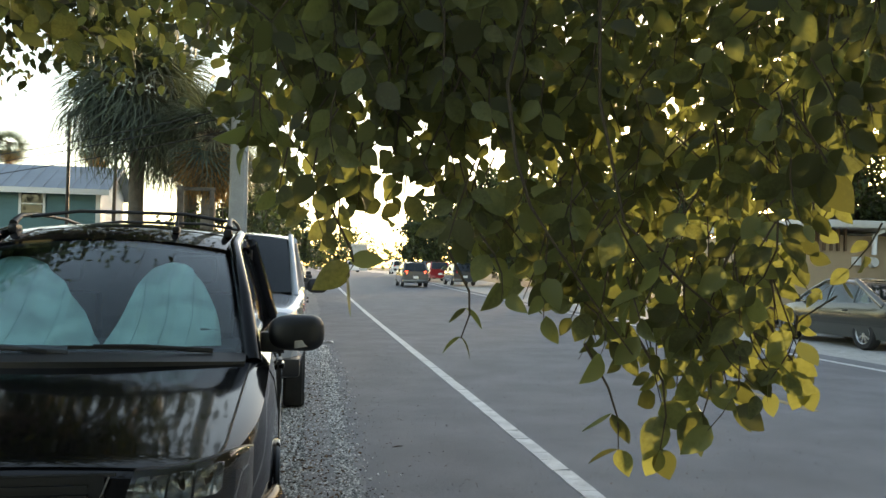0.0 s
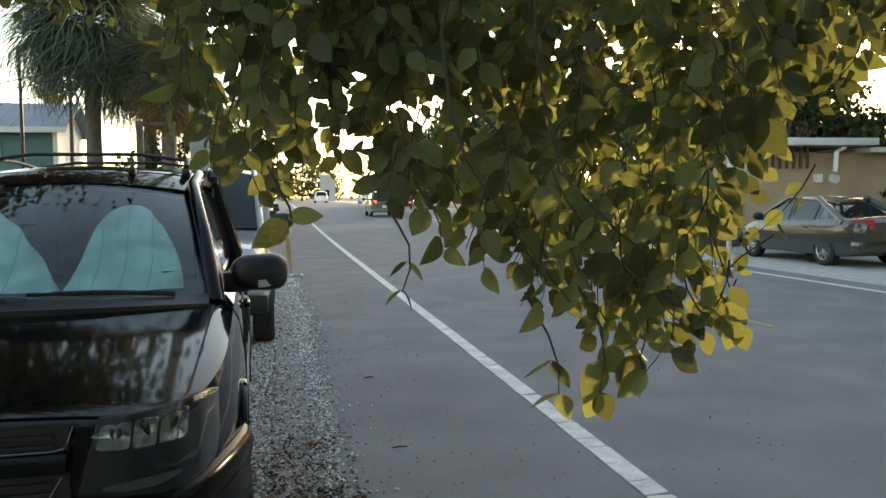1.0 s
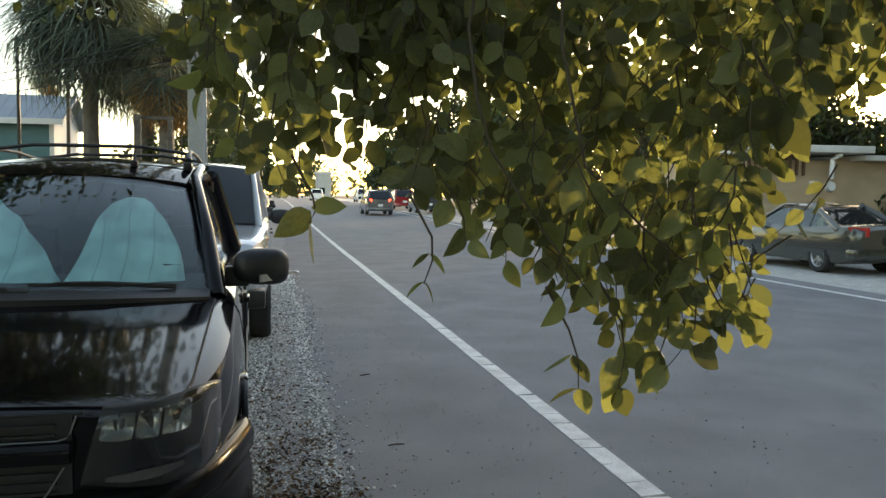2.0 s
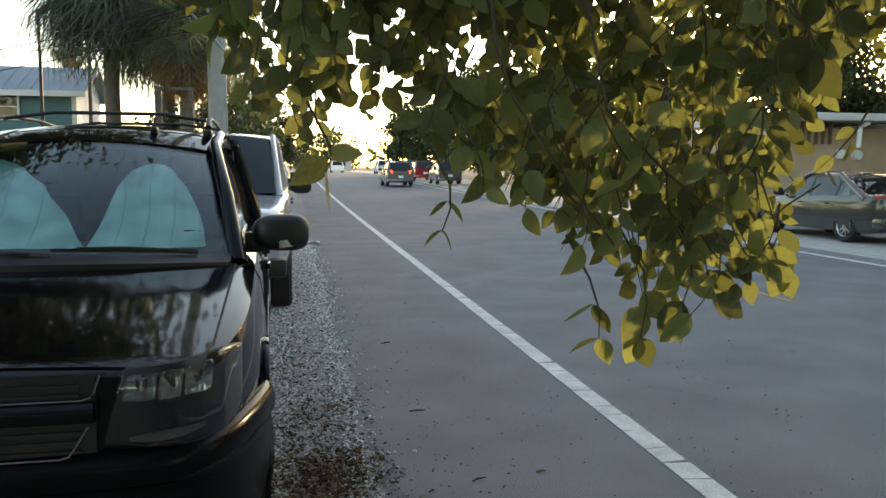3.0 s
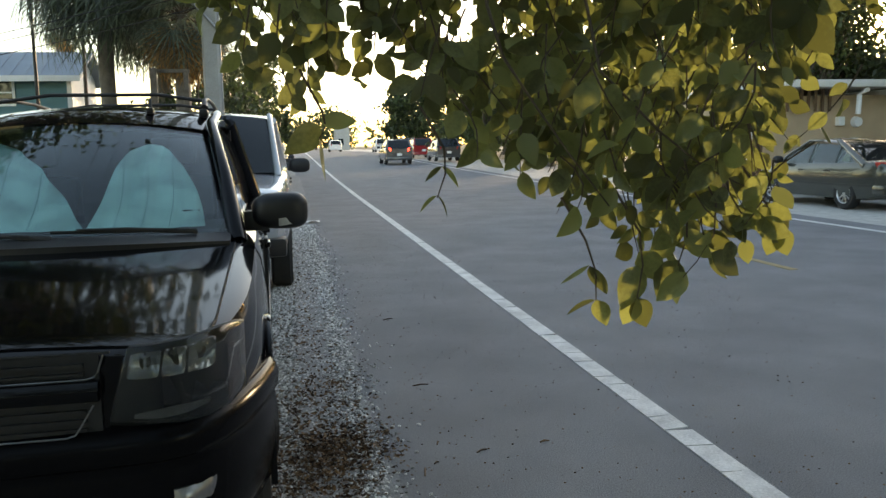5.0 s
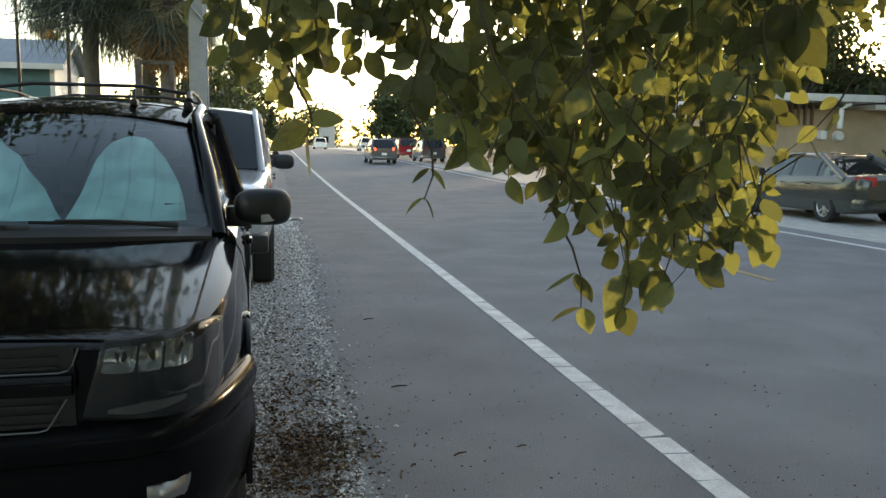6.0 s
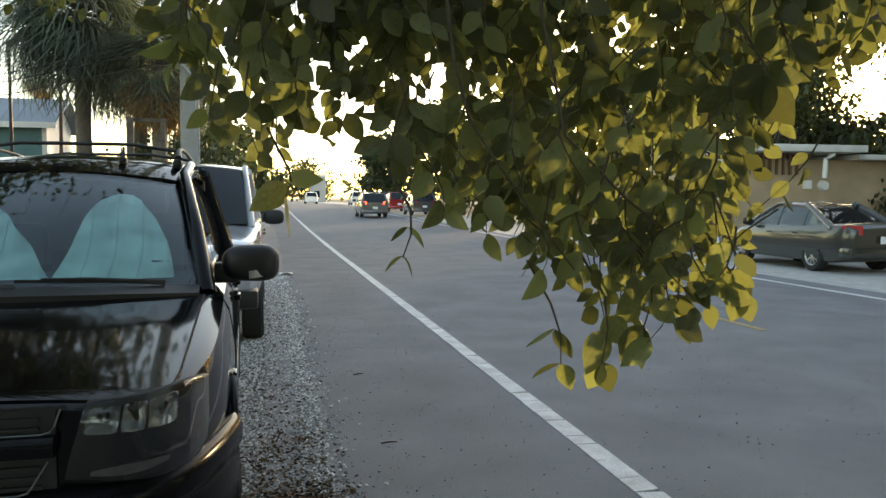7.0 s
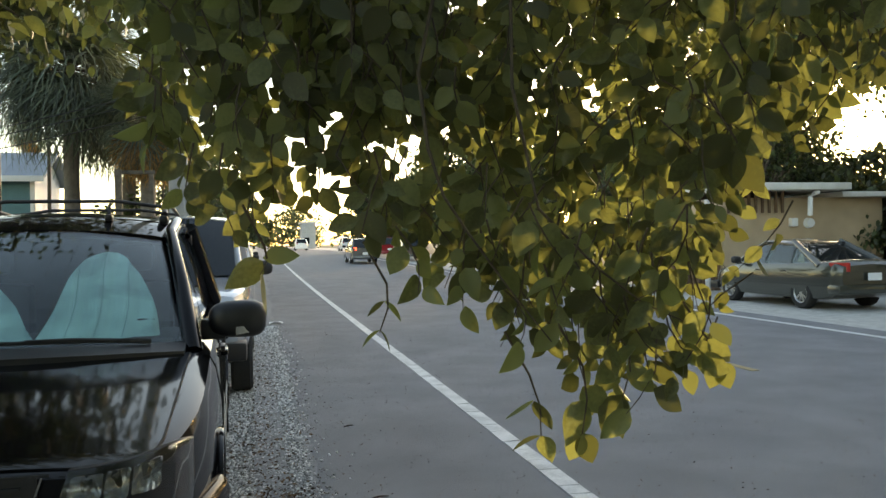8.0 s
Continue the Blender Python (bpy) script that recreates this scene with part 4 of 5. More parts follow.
def broad_tree(label, base, height, spread, trunk_r, n, leaf, seed, mat="far_leaf", low=0.3, squash=0.8, bare=0.0):
    """Trunk, forking limbs and clumps of leaves with gaps between."""
    r = np.random.default_rng(seed)
    t = thing("tree", Matrix.Translation(base), label, "tree")
    fork = Vector((r.uniform(-0.2, 0.2), r.uniform(-0.2, 0.2), height * low))
    tubed("trunk", [(0, 0, -0.05), fork * 0.5 + Vector((0.05, 0, 0)), fork], [trunk_r * 1.25, trunk_r, trunk_r * 0.8], "bark", t)
    mats = []
    clumps = max(9, int(n / 160))
    for k in range(clumps):
        az, u = r.uniform(0, 2 * math.pi), r.uniform(0, 1)
        rad = spread * math.sqrt(r.uniform(0.03, 1))
        z = height * (low + 0.08 + (0.92 - low) * u * (1 - 0.35 * (rad / spread) ** 2))
        c = Vector((rad * math.cos(az), rad * math.sin(az), z))
        mid = fork.lerp(c, 0.5) + Vector((r.uniform(-0.2, 0.2), r.uniform(-0.2, 0.2), 0.1 * height * r.uniform(0, 1)))
        tubed("limb", [fork, mid, c], [trunk_r * 0.5, trunk_r * 0.25, trunk_r * 0.08], "bark", t, "", 6)
        cs = spread * r.uniform(0.24, 0.46)
        m = n // clumps
        off = r.normal(0, 0.45, (m, 3)) * cs * np.array([1, 1, squash])
        for o in off:
            d = Vector((r.normal(), r.normal(), r.normal() - 0.8))
            mats.append(np.array(aim(c + Vector(o), d, r.uniform(-1.2, 1.2), leaf * r.uniform(0.7, 1.3))))
    bundle("crown", leaf_form(1.0, 0.6, 0.2, 0.2, 3), mats, mat, t, "")
    return t


# behind the parked cars
fr = thing("wooden_frame", pose(-2.75, 18.4, -0.09), "weathered wooden post and beam frame in the yard", "trellis")
boxed("post", (-0.07, -0.07, 0), (0.07, 0.07, 3.3), "bark", fr, "", 0.01)
boxed("post", (0.62, -0.05, 0), (0.72, 0.05, 3.2), "bark", fr, "", 0.01)
boxed("beam", (0.07, -0.03, 3.2), (0.75, 0.03, 3.28), "bark", fr, "weathered top beam", 0.01)
broad_tree("dense dark shrub tree behind the parked van", (-2.6, 24.0, -0.09), 4.2, 1.7, 0.12, 2600, 0.16, 11, low=0.1)
broad_tree("dark leafy tree along the shoulder", (-2.2, 33, 0.0), 6.2, 2.0, 0.16, 3000, 0.2, 12, low=0.15)
broad_tree("yellow-green leafy tree along the shoulder", (-2.3, 46, 0.1), 6.0, 2.2, 0.16, 2600, 0.24, 13, low=0.2)
broad_tree("far leafy tree along the street", (-3.5, 70, 0.3), 7.5, 3.2, 0.2, 2400, 0.34, 14, low=0.2)
broad_tree("far round tree at the end of the street", (6.0, 190, 0.75), 9.5, 8.0, 0.3, 3000, 0.7, 15, low=0.1)
broad_tree("far tree at the end of the street", (-8.0, 170, 0.75), 8.0, 6.0, 0.3, 2400, 0.7, 16, low=0.1)
# over the parked cars: added crowns, mainly out of view, for dark hood reflections
broad_tree("large dark leafy tree added over the parked cars to darken reflections", (-4.9, 11.2, -0.09), 8.0, 3.4, 0.22, 16000, 0.2, 31, low=0.58)
broad_tree("large dark leafy tree added over the parked cars to darken reflections", (-8.5, 13.5, -0.09), 9.5, 4.0, 0.22, 6000, 0.16, 32, low=0.38)
# across the street
# added high crowns, mostly out of view, that keep sun off the foliage
broad_tree("tall tree with a high crown, added to block the sun", (22.5, 31.5, -0.09), 12.5, 5.0, 0.25, 6500, 0.24, 33, low=0.60)
broad_tree("tall tree with a high crown, added to block the sun", (25.5, 24.0, -0.09), 12.5, 5.0, 0.25, 5500, 0.24, 34, low=0.48)
broad_tree("tall tree with a high crown, added to block the sun", (18.5, 20.0, -0.09), 10.0, 4.0, 0.25, 3500, 0.22, 35, low=0.60)
# unseen trees added on the right so their shade covers the near verge
broad_tree("leafy tree added across the street, out of view, to block the sun", (18.0, -1.5, -0.09), 9.0, 3.4, 0.2, 6000, 0.28, 36, low=0.06)
broad_tree("leafy tree added across the street, out of view, to block the sun", (17.0, -6.0, -0.09), 6.5, 3.2, 0.2, 3000, 0.24, 37, low=0.08)
for k, (x, y) in enumerate(((18.5, 40.0), (19.5, 50.0), (19.0, 62.0), (20.0, 75.0), (21.0, 90.0))):
    broad_tree("dark shade tree behind the far verge", (x, y, rise(y) - 0.09), 9.0, 4.2, 0.22, 4500, 0.32, 90 + k, low=0.08)
broad_tree("dark tree behind the far verge", (14.2, 58, 0.3), 8.5, 3.0, 0.2, 6500, 0.34, 21, low=0.1)
broad_tree("dark tree beside the far fence", (14.5, 44, 0.2), 8.0, 3.2, 0.2, 6000, 0.3, 22, low=0.1)
broad_tree("shady tree over the low house", (18.9, 28.2, -0.09), 8.4, 2.9, 0.2, 7600, 0.2, 23, low=0.12)
broad_tree("shady tree behind the low house", (22.7, 33.0, -0.09), 9.5, 2.4, 0.2, 6000, 0.22, 38, low=0.25)
broad_tree("shady tree behind the low house", (27.5, 26.0, -0.09), 9.5, 2.2, 0.2, 6000, 0.22, 39, low=0.25)
broad_tree("shady tree over the low house", (26.0, 22.0, -0.09), 8.0, 2.5, 0.2, 5200, 0.2, 24, low=0.12)
# added low blockers: they stop sun patches on the road, under the leaves' beam
for k, (x, y, h, s) in enumerate(((20.4, 20.6, 4.3, 2.2), (22.5, 25.3, 4.5, 2.5), (25.6, 31.0, 4.9, 3.0), (21.5, 16.5, 4.3, 2.4))):
    broad_tree("low dark shrub tree added behind the low house to block low sun", (x, y, -0.09), h, s, 0.12, 4500, 0.2, 80 + k, low=0.05)
broad_tree("shady tree behind the low house", (17.5, 33, -0.09), 7.5, 3.2, 0.2, 3400, 0.24, 25, low=0.2)
# more unseen sun blockers, dense down to the ground
broad_tree("leafy tree added beyond the parked sedan, out of view, to block the sun", (20.5, 15.0, -0.09), 9.0, 3.0, 0.2, 6500, 0.26, 26, low=0.06)
broad_tree("leafy tree added beyond the parked sedan, out of view, to block the sun", (19.5, 9.5, -0.09), 9.5, 3.2, 0.2, 6500, 0.28, 27, low=0.06)
broad_tree("leafy tree added across the street, out of view, to block the sun", (18.5, 4.0, -0.09), 9.5, 3.4, 0.2, 6500, 0.28, 28, low=0.06)


# dark greenery, carried on out of view as an added screen against low sun
hedge = thing("hedge", pose(0, 0, -0.09), "tall dense dark hedge behind the far verge, extended to block low sun", "hedge")
rh = np.random.default_rng(44)
mats = []
for k in range(15000):
    y = rh.uniform(9, 31)
    top = 4.35 + 0.25 * noise.noise((0.2, y * 0.6, 4.0)) + 0.2 * noise.noise((0.2, y * 2.1, 4.0))
    p = (19.6 + 0.35 * max(0, y - 24) + rh.uniform(-0.8, 0.8), y, top * rh.uniform(0, 1) ** 0.75)
    mats.append(np.array(aim(p, (rh.normal(), rh.normal(), rh.normal() - 0.6), rh.uniform(-1, 1), rh.uniform(0.16, 0.34))))
bundle("hedge_foliage", leaf_form(1.0, 0.6, 0.2, 0.2, 3), mats, "hedge", hedge)
for y in (10, 14, 18, 22, 26, 30):
    tubed("stem", [(19.6 + 0.35 * max(0, y - 24), y, 0), (19.7 + 0.35 * max(0, y - 24), y + 0.2, 3.4)], [0.07, 0.03], "bark", hedge)


def low_house():
    h = thing("low_house", pose(13.2, 20.2, -0.09), "low tan stucco house with pale flat roof and porch", "house")
    boxed("wall", (0, 0.6, 0), (5.4, 6, 2.75), "tan_wall", h, "tan stucco wall")
    boxed("roof", (0.0, -0.3, 2.93), (3.6, 6.3, 3.13), "pale_roof", h, "pale flat roof edge", 0.02)
    boxed("roof", (3.62, 0.1, 2.75), (6.0, 6.3, 2.9), "pale_roof", h, "pale lower roof edge", 0.02)
    for k in range(9):
        boxed("porch_post", (0.1 + 0.22 * k, 0.45, 2.3), (0.16 + 0.22 * k, 0.52, 2.93), "brown_fence", h)
    tubed("downpipe", [(2.65, -0.1, 2.88), (2.50, -0.1, 2.83), (2.38, -0.1, 2.72), (2.36, -0.1, 2.2)], 0.07, "white_wood", h, "white downpipe")
    boxed("meter_box", (2.16, 0.42, 1.9), (2.36, 0.598, 2.15), "white_wood", h, "pale meter box", 0.02)
    bm = bmesh.new()
    bmesh.ops.create_cone(bm, cap_ends=True, segments=20, radius1=0.16, radius2=0.13, depth=0.14, matrix=Matrix.Translation((2.82, 0.53, 2.0)) @ Euler((radians(90), 0, 0)).to_matrix().to_4x4())
    part("meter", bm, "white_wood", h, "round pale meter")
    for k in range(26):
        boxed("fence_board", (-2.6 + 0.10 * k, 0.7 + 0.02 * (k % 2), 0.05), (-2.51 + 0.10 * k, 0.74 + 0.02 * (k % 2), 1.9), "brown_fence", h)
    tubed("porch_pole", [(-1.75, -1.5, 0), (-1.75, -1.5, 2.6)], 0.07, "pale_roof", h, "pale round porch pole")


low_house()


def picket_fence():
    e = thing("picket_fence", pose(9.9, 27.5, 0.0), "white picket fence across the street", "fence")
    for k in range(14):
        x = 0.12 * k
        v = [(x, 0, 0.05), (x + 0.08, 0, 0.05), (x + 0.08, 0, 1.25), (x + 0.04, 0, 1.35), (x, 0, 1.25)]
        v += [(a, 0.02, c) for a, b, c in v]
        solid("picket", v, [(0, 1, 2, 3, 4), (9, 8, 7, 6, 5), (0, 5, 6, 1), (1, 6, 7, 2), (2, 7, 8, 3), (3, 8, 9, 4), (4, 9, 5, 0)], "white_wood", e)
    for z in (0.3, 0.95):
        boxed("rail", (0, 0.022, z), (1.7, 0.06, z + 0.08), "white_wood", e)


picket_fence()


def far_block(label, x, y, w, d, z, floors):
    b = thing("building", pose(x, y, rise(y)), label, "building")
    boxed("wall", (0, 0, 0), (w, d, z), "concrete", b)
    boxed("roof", (-0.2, -0.2, z), (w + 0.2, d + 0.2, z + 0.3), "pale_roof", b)
    for i in range(floors):
        for k in range(int(w / 1.6)):
            boxed("window", (0.4 + 1.6 * k, -0.05, 1 + 2.9 * i), (1.4 + 1.6 * k, 0.1, 2.2 + 2.9 * i), "dark_glass", b)


far_block("pale two-storey building far down the street", 9.0, 160, 2.6, 8, 5.0, 1)
broad_tree("dark tree behind the parked pickup", (12.6, 78, 0.4), 7.5, 3.0, 0.2, 6000, 0.4, 29, low=0.1)
sg = thing("stop_sign", pose(11.2, 82, rise(82)), "red octagonal stop sign on a post", "sign")
tubed("post", [(0, 0.05, 0), (0, 0.05, 2.9)], 0.03, "dull_metal", sg)
bm = bmesh.new()
bmesh.ops.create_cone(bm, cap_ends=True, segments=8, radius1=0.4, radius2=0.4, depth=0.02, matrix=Matrix.Translation((0, 0, 2.5)) @ Euler((radians(90), 0, radians(0))).to_matrix().to_4x4() @ Matrix.Rotation(radians(22.5), 4, "Z"))
part("panel", bm, "sign_red", sg)
boxed("lettering_bar", (-0.26, -0.016, 2.42), (0.26, -0.011, 2.58), "white_wood", sg)
# far tree line closes the distance
rl = np.random.default_rng(9)
mats = []
for k in range(6000):
    a = rl.uniform(0, 2 * math.pi)
    rad = rl.uniform(230, 300)
    mats.append(np.array(aim((rad * math.sin(a), rad * math.cos(a), rl.uniform(0, 5.5) + 1.5 * math.sin(a * 23) + 0.7), (rl.normal(), rl.normal(), rl.normal()), 0, rl.uniform(2, 3.5))))
tl = bundle("far_woods", leaf_form(1, 0.8, 0.2, 0.1, 2), mats, "far_leaf", None)
tagged(tl, "far line of trees round the flat land", "trees", kind="stuff")

# dark trees added behind the walker, never in view, only mirrored in the cars
for k, (x, y, h) in enumerate(((-4.5, -5.5, 5.5), (-1.2, -7.5, 6.5), (2.6, -8.5, 6.0), (6.5, -9.5, 6.5), (-7.0, 0.5, 5.5), (-7.5, 6.0, 5.0))):
    broad_tree("dense dark tree added on the near verge, out of view", (x, y, -0.09), h, 2.4, 0.16, 3600, 0.26, 60 + k, low=0.08)
sun_me = bpy.data.materials.new("sun glow")
sun_me.use_nodes = True
em = sun_me.node_tree.nodes.new("ShaderNodeEmission")
em.inputs["Color"].default_value, em.inputs["Strength"].default_value = (1.0, 0.85, 0.6, 1), 60.0
sun_me.node_tree.links.new(em.outputs[0], sun_me.node_tree.nodes["Material Output"].inputs["Surface"])
M["sun"] = sun_me
bm = bmesh.new()
bmesh.ops.create_uvsphere(bm, u_segments=24, v_segments=12, radius=13, matrix=Matrix.Translation(SUN * 1200))
tagged(part("sun", bm, "sun", None), "low bright evening sun in the sky", "sun", kind="structure")


# ---- the tree overhead, with its low hanging branch ----
HANG_O, HANG_R, HANG_N = Vector((0.295, 0.84, 1.418)), Vector((0.977, -0.213, 0)), Vector((0.213, 0.977, 0))
LOW = [(-0.36, 0.30), (-0.33, 0.19), (-0.294, 0.15), (-0.25, 0.14), (-0.206, 0.075), (-0.163, 0.10), (-0.12, 0.10), (-0.068, 0.12), (-0.04, 0.06), (0.012, 0.04), (0.048, 0.012), (0.092, -0.05), (0.157, -0.07),
       (0.215, -0.11), (0.266, -0.12), (0.295, -0.09), (0.375, -0.055), (0.397, 0.02), (0.41, 0.10), (0.448, 0.19), (0.506, 0.235), (0.6, 0.30)]
GAPS = [(-0.155, 0.262, 0.034, 0.028), (-0.17, 0.135, 0.05, 0.028), (-0.10, 0.20, 0.03, 0.03), (-0.045, 0.19, 0.034, 0.034), (0.0, 0.19, 0.022, 0.045), (-0.26, 0.215, 0.03, 0.02)]


def at(u, v, n):
    return HANG_O + HANG_R * u + HANG_N * n + Vector((0, 0, v))


tree = thing("overhanging_tree", pose(0.05, -2.3, -0.01), "leafy street tree with a low branch of broad oval leaves", "tree")
inv = tree.matrix_world.inverted()
r = np.random.default_rng(3)
tubed("trunk", [(0, 0, 0), (-0.05, 0.05, 1.2), (-0.1, 0.15, 2.4)], [0.17, 0.13, 0.12], "bark", tree, "grey brown trunk", 12)
for end, mid in (((1.3, 1.6, 2.15), (0.9, -0.4, 2.75)), ((-0.6, 3.0, 3.4), (0.1, 0.2, 3.2)), ((-2.6, 4.2, 3.9), (-0.8, 0.5, 3.4)), ((3.2, 3.5, 3.6), (1.8, 0.2, 3.3))):
    tubed("limb", [inv @ Vector((-0.05, -2.15, 2.35)), inv @ Vector(mid), inv @ Vector(end)], [0.09, 0.06, 0.02], "bark", tree, "", 8)

forms = [leaf_form(0.058, 0.039, 0.18, 0.10, 6), leaf_form(0.058, 0.036, 0.45, 0.22, 6), leaf_form(0.058, 0.041, 0.05, -0.08, 6), leaf_form(0.058, 0.033, 0.7, 0.15, 6), leaf_form(0.058, 0.016, 0.5, 0.2, 6)]
leaf_data = []
for v, f in forms:
    me = bpy.data.meshes.new("leaf")
    me.from_pydata([tuple(q) for q in v], [], f)
    me.polygons.foreach_set("use_smooth", [True] * len(me.polygons))
    me.materials.append(M["leaf"])
    leaf_data.append(me)
back_twigs = []
near, rest = [], [[] for _ in forms]


def put_leaf(p, way, roll, size, front):
    k = int(r.integers(4))
    m = inv @ aim(p, way, roll, size)
    if front and len(near) < 290:
        o = new("leaf", leaf_data[k])
        o.parent = tree
        o.matrix_local = m
        near.append(o)
    else:
        rest[k].append(np.array(m))


def spray(root, tip, count, size, front, radius=0.0014):
    """A twig from root to tip with leaves set alternately along it, each hanging from its stalk."""
    root, tip = Vector(root), Vector(tip)
    bend = Vector((r.normal(), r.normal(), 0)) * (tip - root).length * 0.10
    pts = [root.lerp(tip, t) + bend * math.sin(math.pi * t) for t in (0, 0.3, 0.6, 0.85, 1)]
    rads = [radius, radius * 0.9, radius * 0.75, radius * 0.55, radius * 0.35]
    if front:
        tubed("twig", [inv @ p for p in pts], rads, "twig", tree, "", 5)
    else:
        back_twigs.append(tube([inv @ p for p in pts], rads, 4))
    d = (tip - root).normalized()
    for i in range(count):
        t = 0.12 + 0.88 * (i + 0.5) / count
        q = root.lerp(tip, t) + bend * math.sin(math.pi * t)
        sgn = 1 if i % 2 else -1
        side = HANG_R * sgn * r.uniform(0.3, 1.0) + HANG_N * r.normal(0, 0.5)
        way = d * 0.3 + side * 1.2 + Vector((0, 0, -r.uniform(0.0, 1.4)))
        put_leaf(q + way.normalized() * 0.008, way, sgn * (1.45 + r.normal(0, 0.45)), size * r.uniform(0.55, 1.1), front)


# hanging sprays, front layer first
def hang(n, depth, jitter, size, front, lift):
    made = 0
    while made < n:
        u = r.uniform(-0.36, 0.62)
        v = lerp(LOW, u) + lift + abs(r.normal(0, 0.17)) + 0.03
        if v > 0.62 or (u < -0.02 and r.uniform() < (0.10 if front else 0.36) and v < 0.32):
            continue
        if u < 0.06 and any(((u - a) / c) ** 2 + ((v - b) / d) ** 2 < 1.05 for a, b, c, d in GAPS):
            continue
        w = depth + r.uniform(-jitter, jitter)
        L = r.uniform(0.06, 0.13)
        k = 1 + w / 1.05
        tip = at(u * k, (v - 0.045) * k, w)
        root = tip + HANG_R * r.normal(0, 0.04) + HANG_N * r.normal(0, 0.03) + Vector((0, 0, L))
        spray(root, tip, int(r.integers(4, 7)), size, front)
        made += 1


hang(64, -0.02, 0.05, 0.80, True, 0.0)
hang(130, 0.12, 0.08, 0.76, False, 0.01)
hang(150, 0.35, 0.14, 0.80, False, 0.05)
hang(160, 0.7, 0.2, 0.85, False, 0.08)
# thick foliage higher up
for k in range(380):
    u, v, w = r.uniform(-0.13, 0.62), r.uniform(0.16, 0.72), r.uniform(0.15, 1.0)
    if v < lerp(LOW, u) + 0.11 or (u < 0.06 and any(((u - a) / c) ** 2 + ((v - b) / d) ** 2 < 1.5 for a, b, c, d in GAPS)):
        continue
    k1 = 1 + w / 1.05
    tip = at(u * k1, v * k1, w)
    spray(tip + Vector((r.normal(0, 0.05), r.normal(0, 0.05), 0.1)), tip, 7, 0.85, False)
for k in range(110):
    u, v, w = r.uniform(-0.33, -0.1), r.uniform(0.33, 0.72), r.uniform(0.1, 1.0)
    k1 = 1 + w / 1.05
    tip = at(u * k1, v * k1, w)
    spray(tip + Vector((r.normal(0, 0.05), r.normal(0, 0.05), 0.1)), tip, 6, 0.85, False)


for k in range(240):
    u, v, w = r.uniform(0.03, 0.42), r.uniform(-0.02, 0.62), r.uniform(0.8, 1.9)
    if v < lerp(LOW, u) + 0.18:
        continue
    k1 = 1 + w / 1.05
    tip = at(u * k1, v * k1, w)
    spray(tip + Vector((r.normal(0, 0.06), r.normal(0, 0.06), 0.12)), tip, 7, 1.05, False)

for k in range(150):
    u, v, w = r.uniform(-0.36, 0.05), r.uniform(0.235, 0.55), r.uniform(0.0, 0.6)
    if any(((u - a) / c) ** 2 + ((v - b) / d) ** 2 < 0.8 for a, b, c, d in GAPS):
        continue
    k1 = 1 + w / 1.05
    tip = at(u * k1, v * k1, w)
    spray(tip + Vector((r.normal(0, 0.04), r.normal(0, 0.04), 0.09)), tip, 6, 0.85, False)


# loose sprays in front of the sky beside the main shoot
for k in range(32):
    u, w = r.uniform(-0.20, 0.03), r.uniform(0.0, 0.2)
    v = r.uniform(lerp(LOW, u) + 0.05, 0.29)
    if any(((u - a) / c) ** 2 + ((v - b) / d) ** 2 < 0.45 for a, b, c, d in GAPS):
        continue
    k1 = 1 + w / 1.05
    tip = at(u * k1, v * k1, w)
    spray(tip + HANG_R * r.normal(0, 0.03) + Vector((0, 0, 0.09)), tip, 5, 0.80, False)


# the lowest sprays, each with a few large leaves
def low_spray(u0, v0, u1, v1, leaves, n=0.0, slim=False):
    a, b = at(u0, v0, n), at(u1, v1, n)
    tubed("twig", [inv @ at(u0 - 0.03, v0 + 0.055, n + 0.012), inv @ a, inv @ (a.lerp(b, 0.5) + HANG_R * 0.006), inv @ b], [0.0019, 0.0017, 0.0013, 0.0008], "twig", tree, "", 5)
    for t, du, dv, size, roll in leaves:
        p = a.lerp(b, t)
        way = HANG_R * du + Vector((0, 0, dv)) + HANG_N * 0.15
        m = inv @ aim(p, way, roll, size)
        o = new("leaf", leaf_data[4 if slim else int(r.integers(3))])
        o.parent, o.matrix_local = tree, m


low_spray(0.136, -0.07, 0.150, -0.150, [(0.40, -0.9, -0.75, 0.80, 0.3), (0.42, 0.5, -1, 0.80, -0.3), (0.98, -1, -0.45, 0.74, 0.4), (0.98, 0.45, -1, 0.66, -0.9)])
low_spray(0.205, -0.06, 0.203, -0.148, [(0.98, -0.45, -1, 0.72, 1.4), (0.98, 0.35, -1, 0.78, -1.2), (0.5, -0.3, -1, 1.05, 1.5), (0.3, 0.7, -0.8, 0.9, -1.3)])
low_spray(0.265, -0.03, 0.255, -0.105, [(0.9, -0.5, -1, 1.0, 1.4), (0.95, 0.1, -1, 1.0, -1.4), (0.4, 0.8, -0.8, 0.9, 1.1), (0.3, -0.8, -0.6, 0.9, 1.3)])
low_spray(-0.045, 0.05, -0.055, -0.012, [(0.95, -0.8, -0.55, 0.55, 0.5), (0.95, 0.55, -0.85, 0.55, 0.3), (0.35, -0.8, -0.6, 0.5, 1.0), (0.35, 0.7, -0.7, 0.62, 0.9)], slim=True)
low_spray(-0.20, 0.10, -0.206, 0.065, [(0.9, 0.0, -1, 1.0, 1.5), (0.5, -0.7, -0.5, 1.0, 1.4), (0.4, 0.9, 0.1, 0.8, 0.9)])
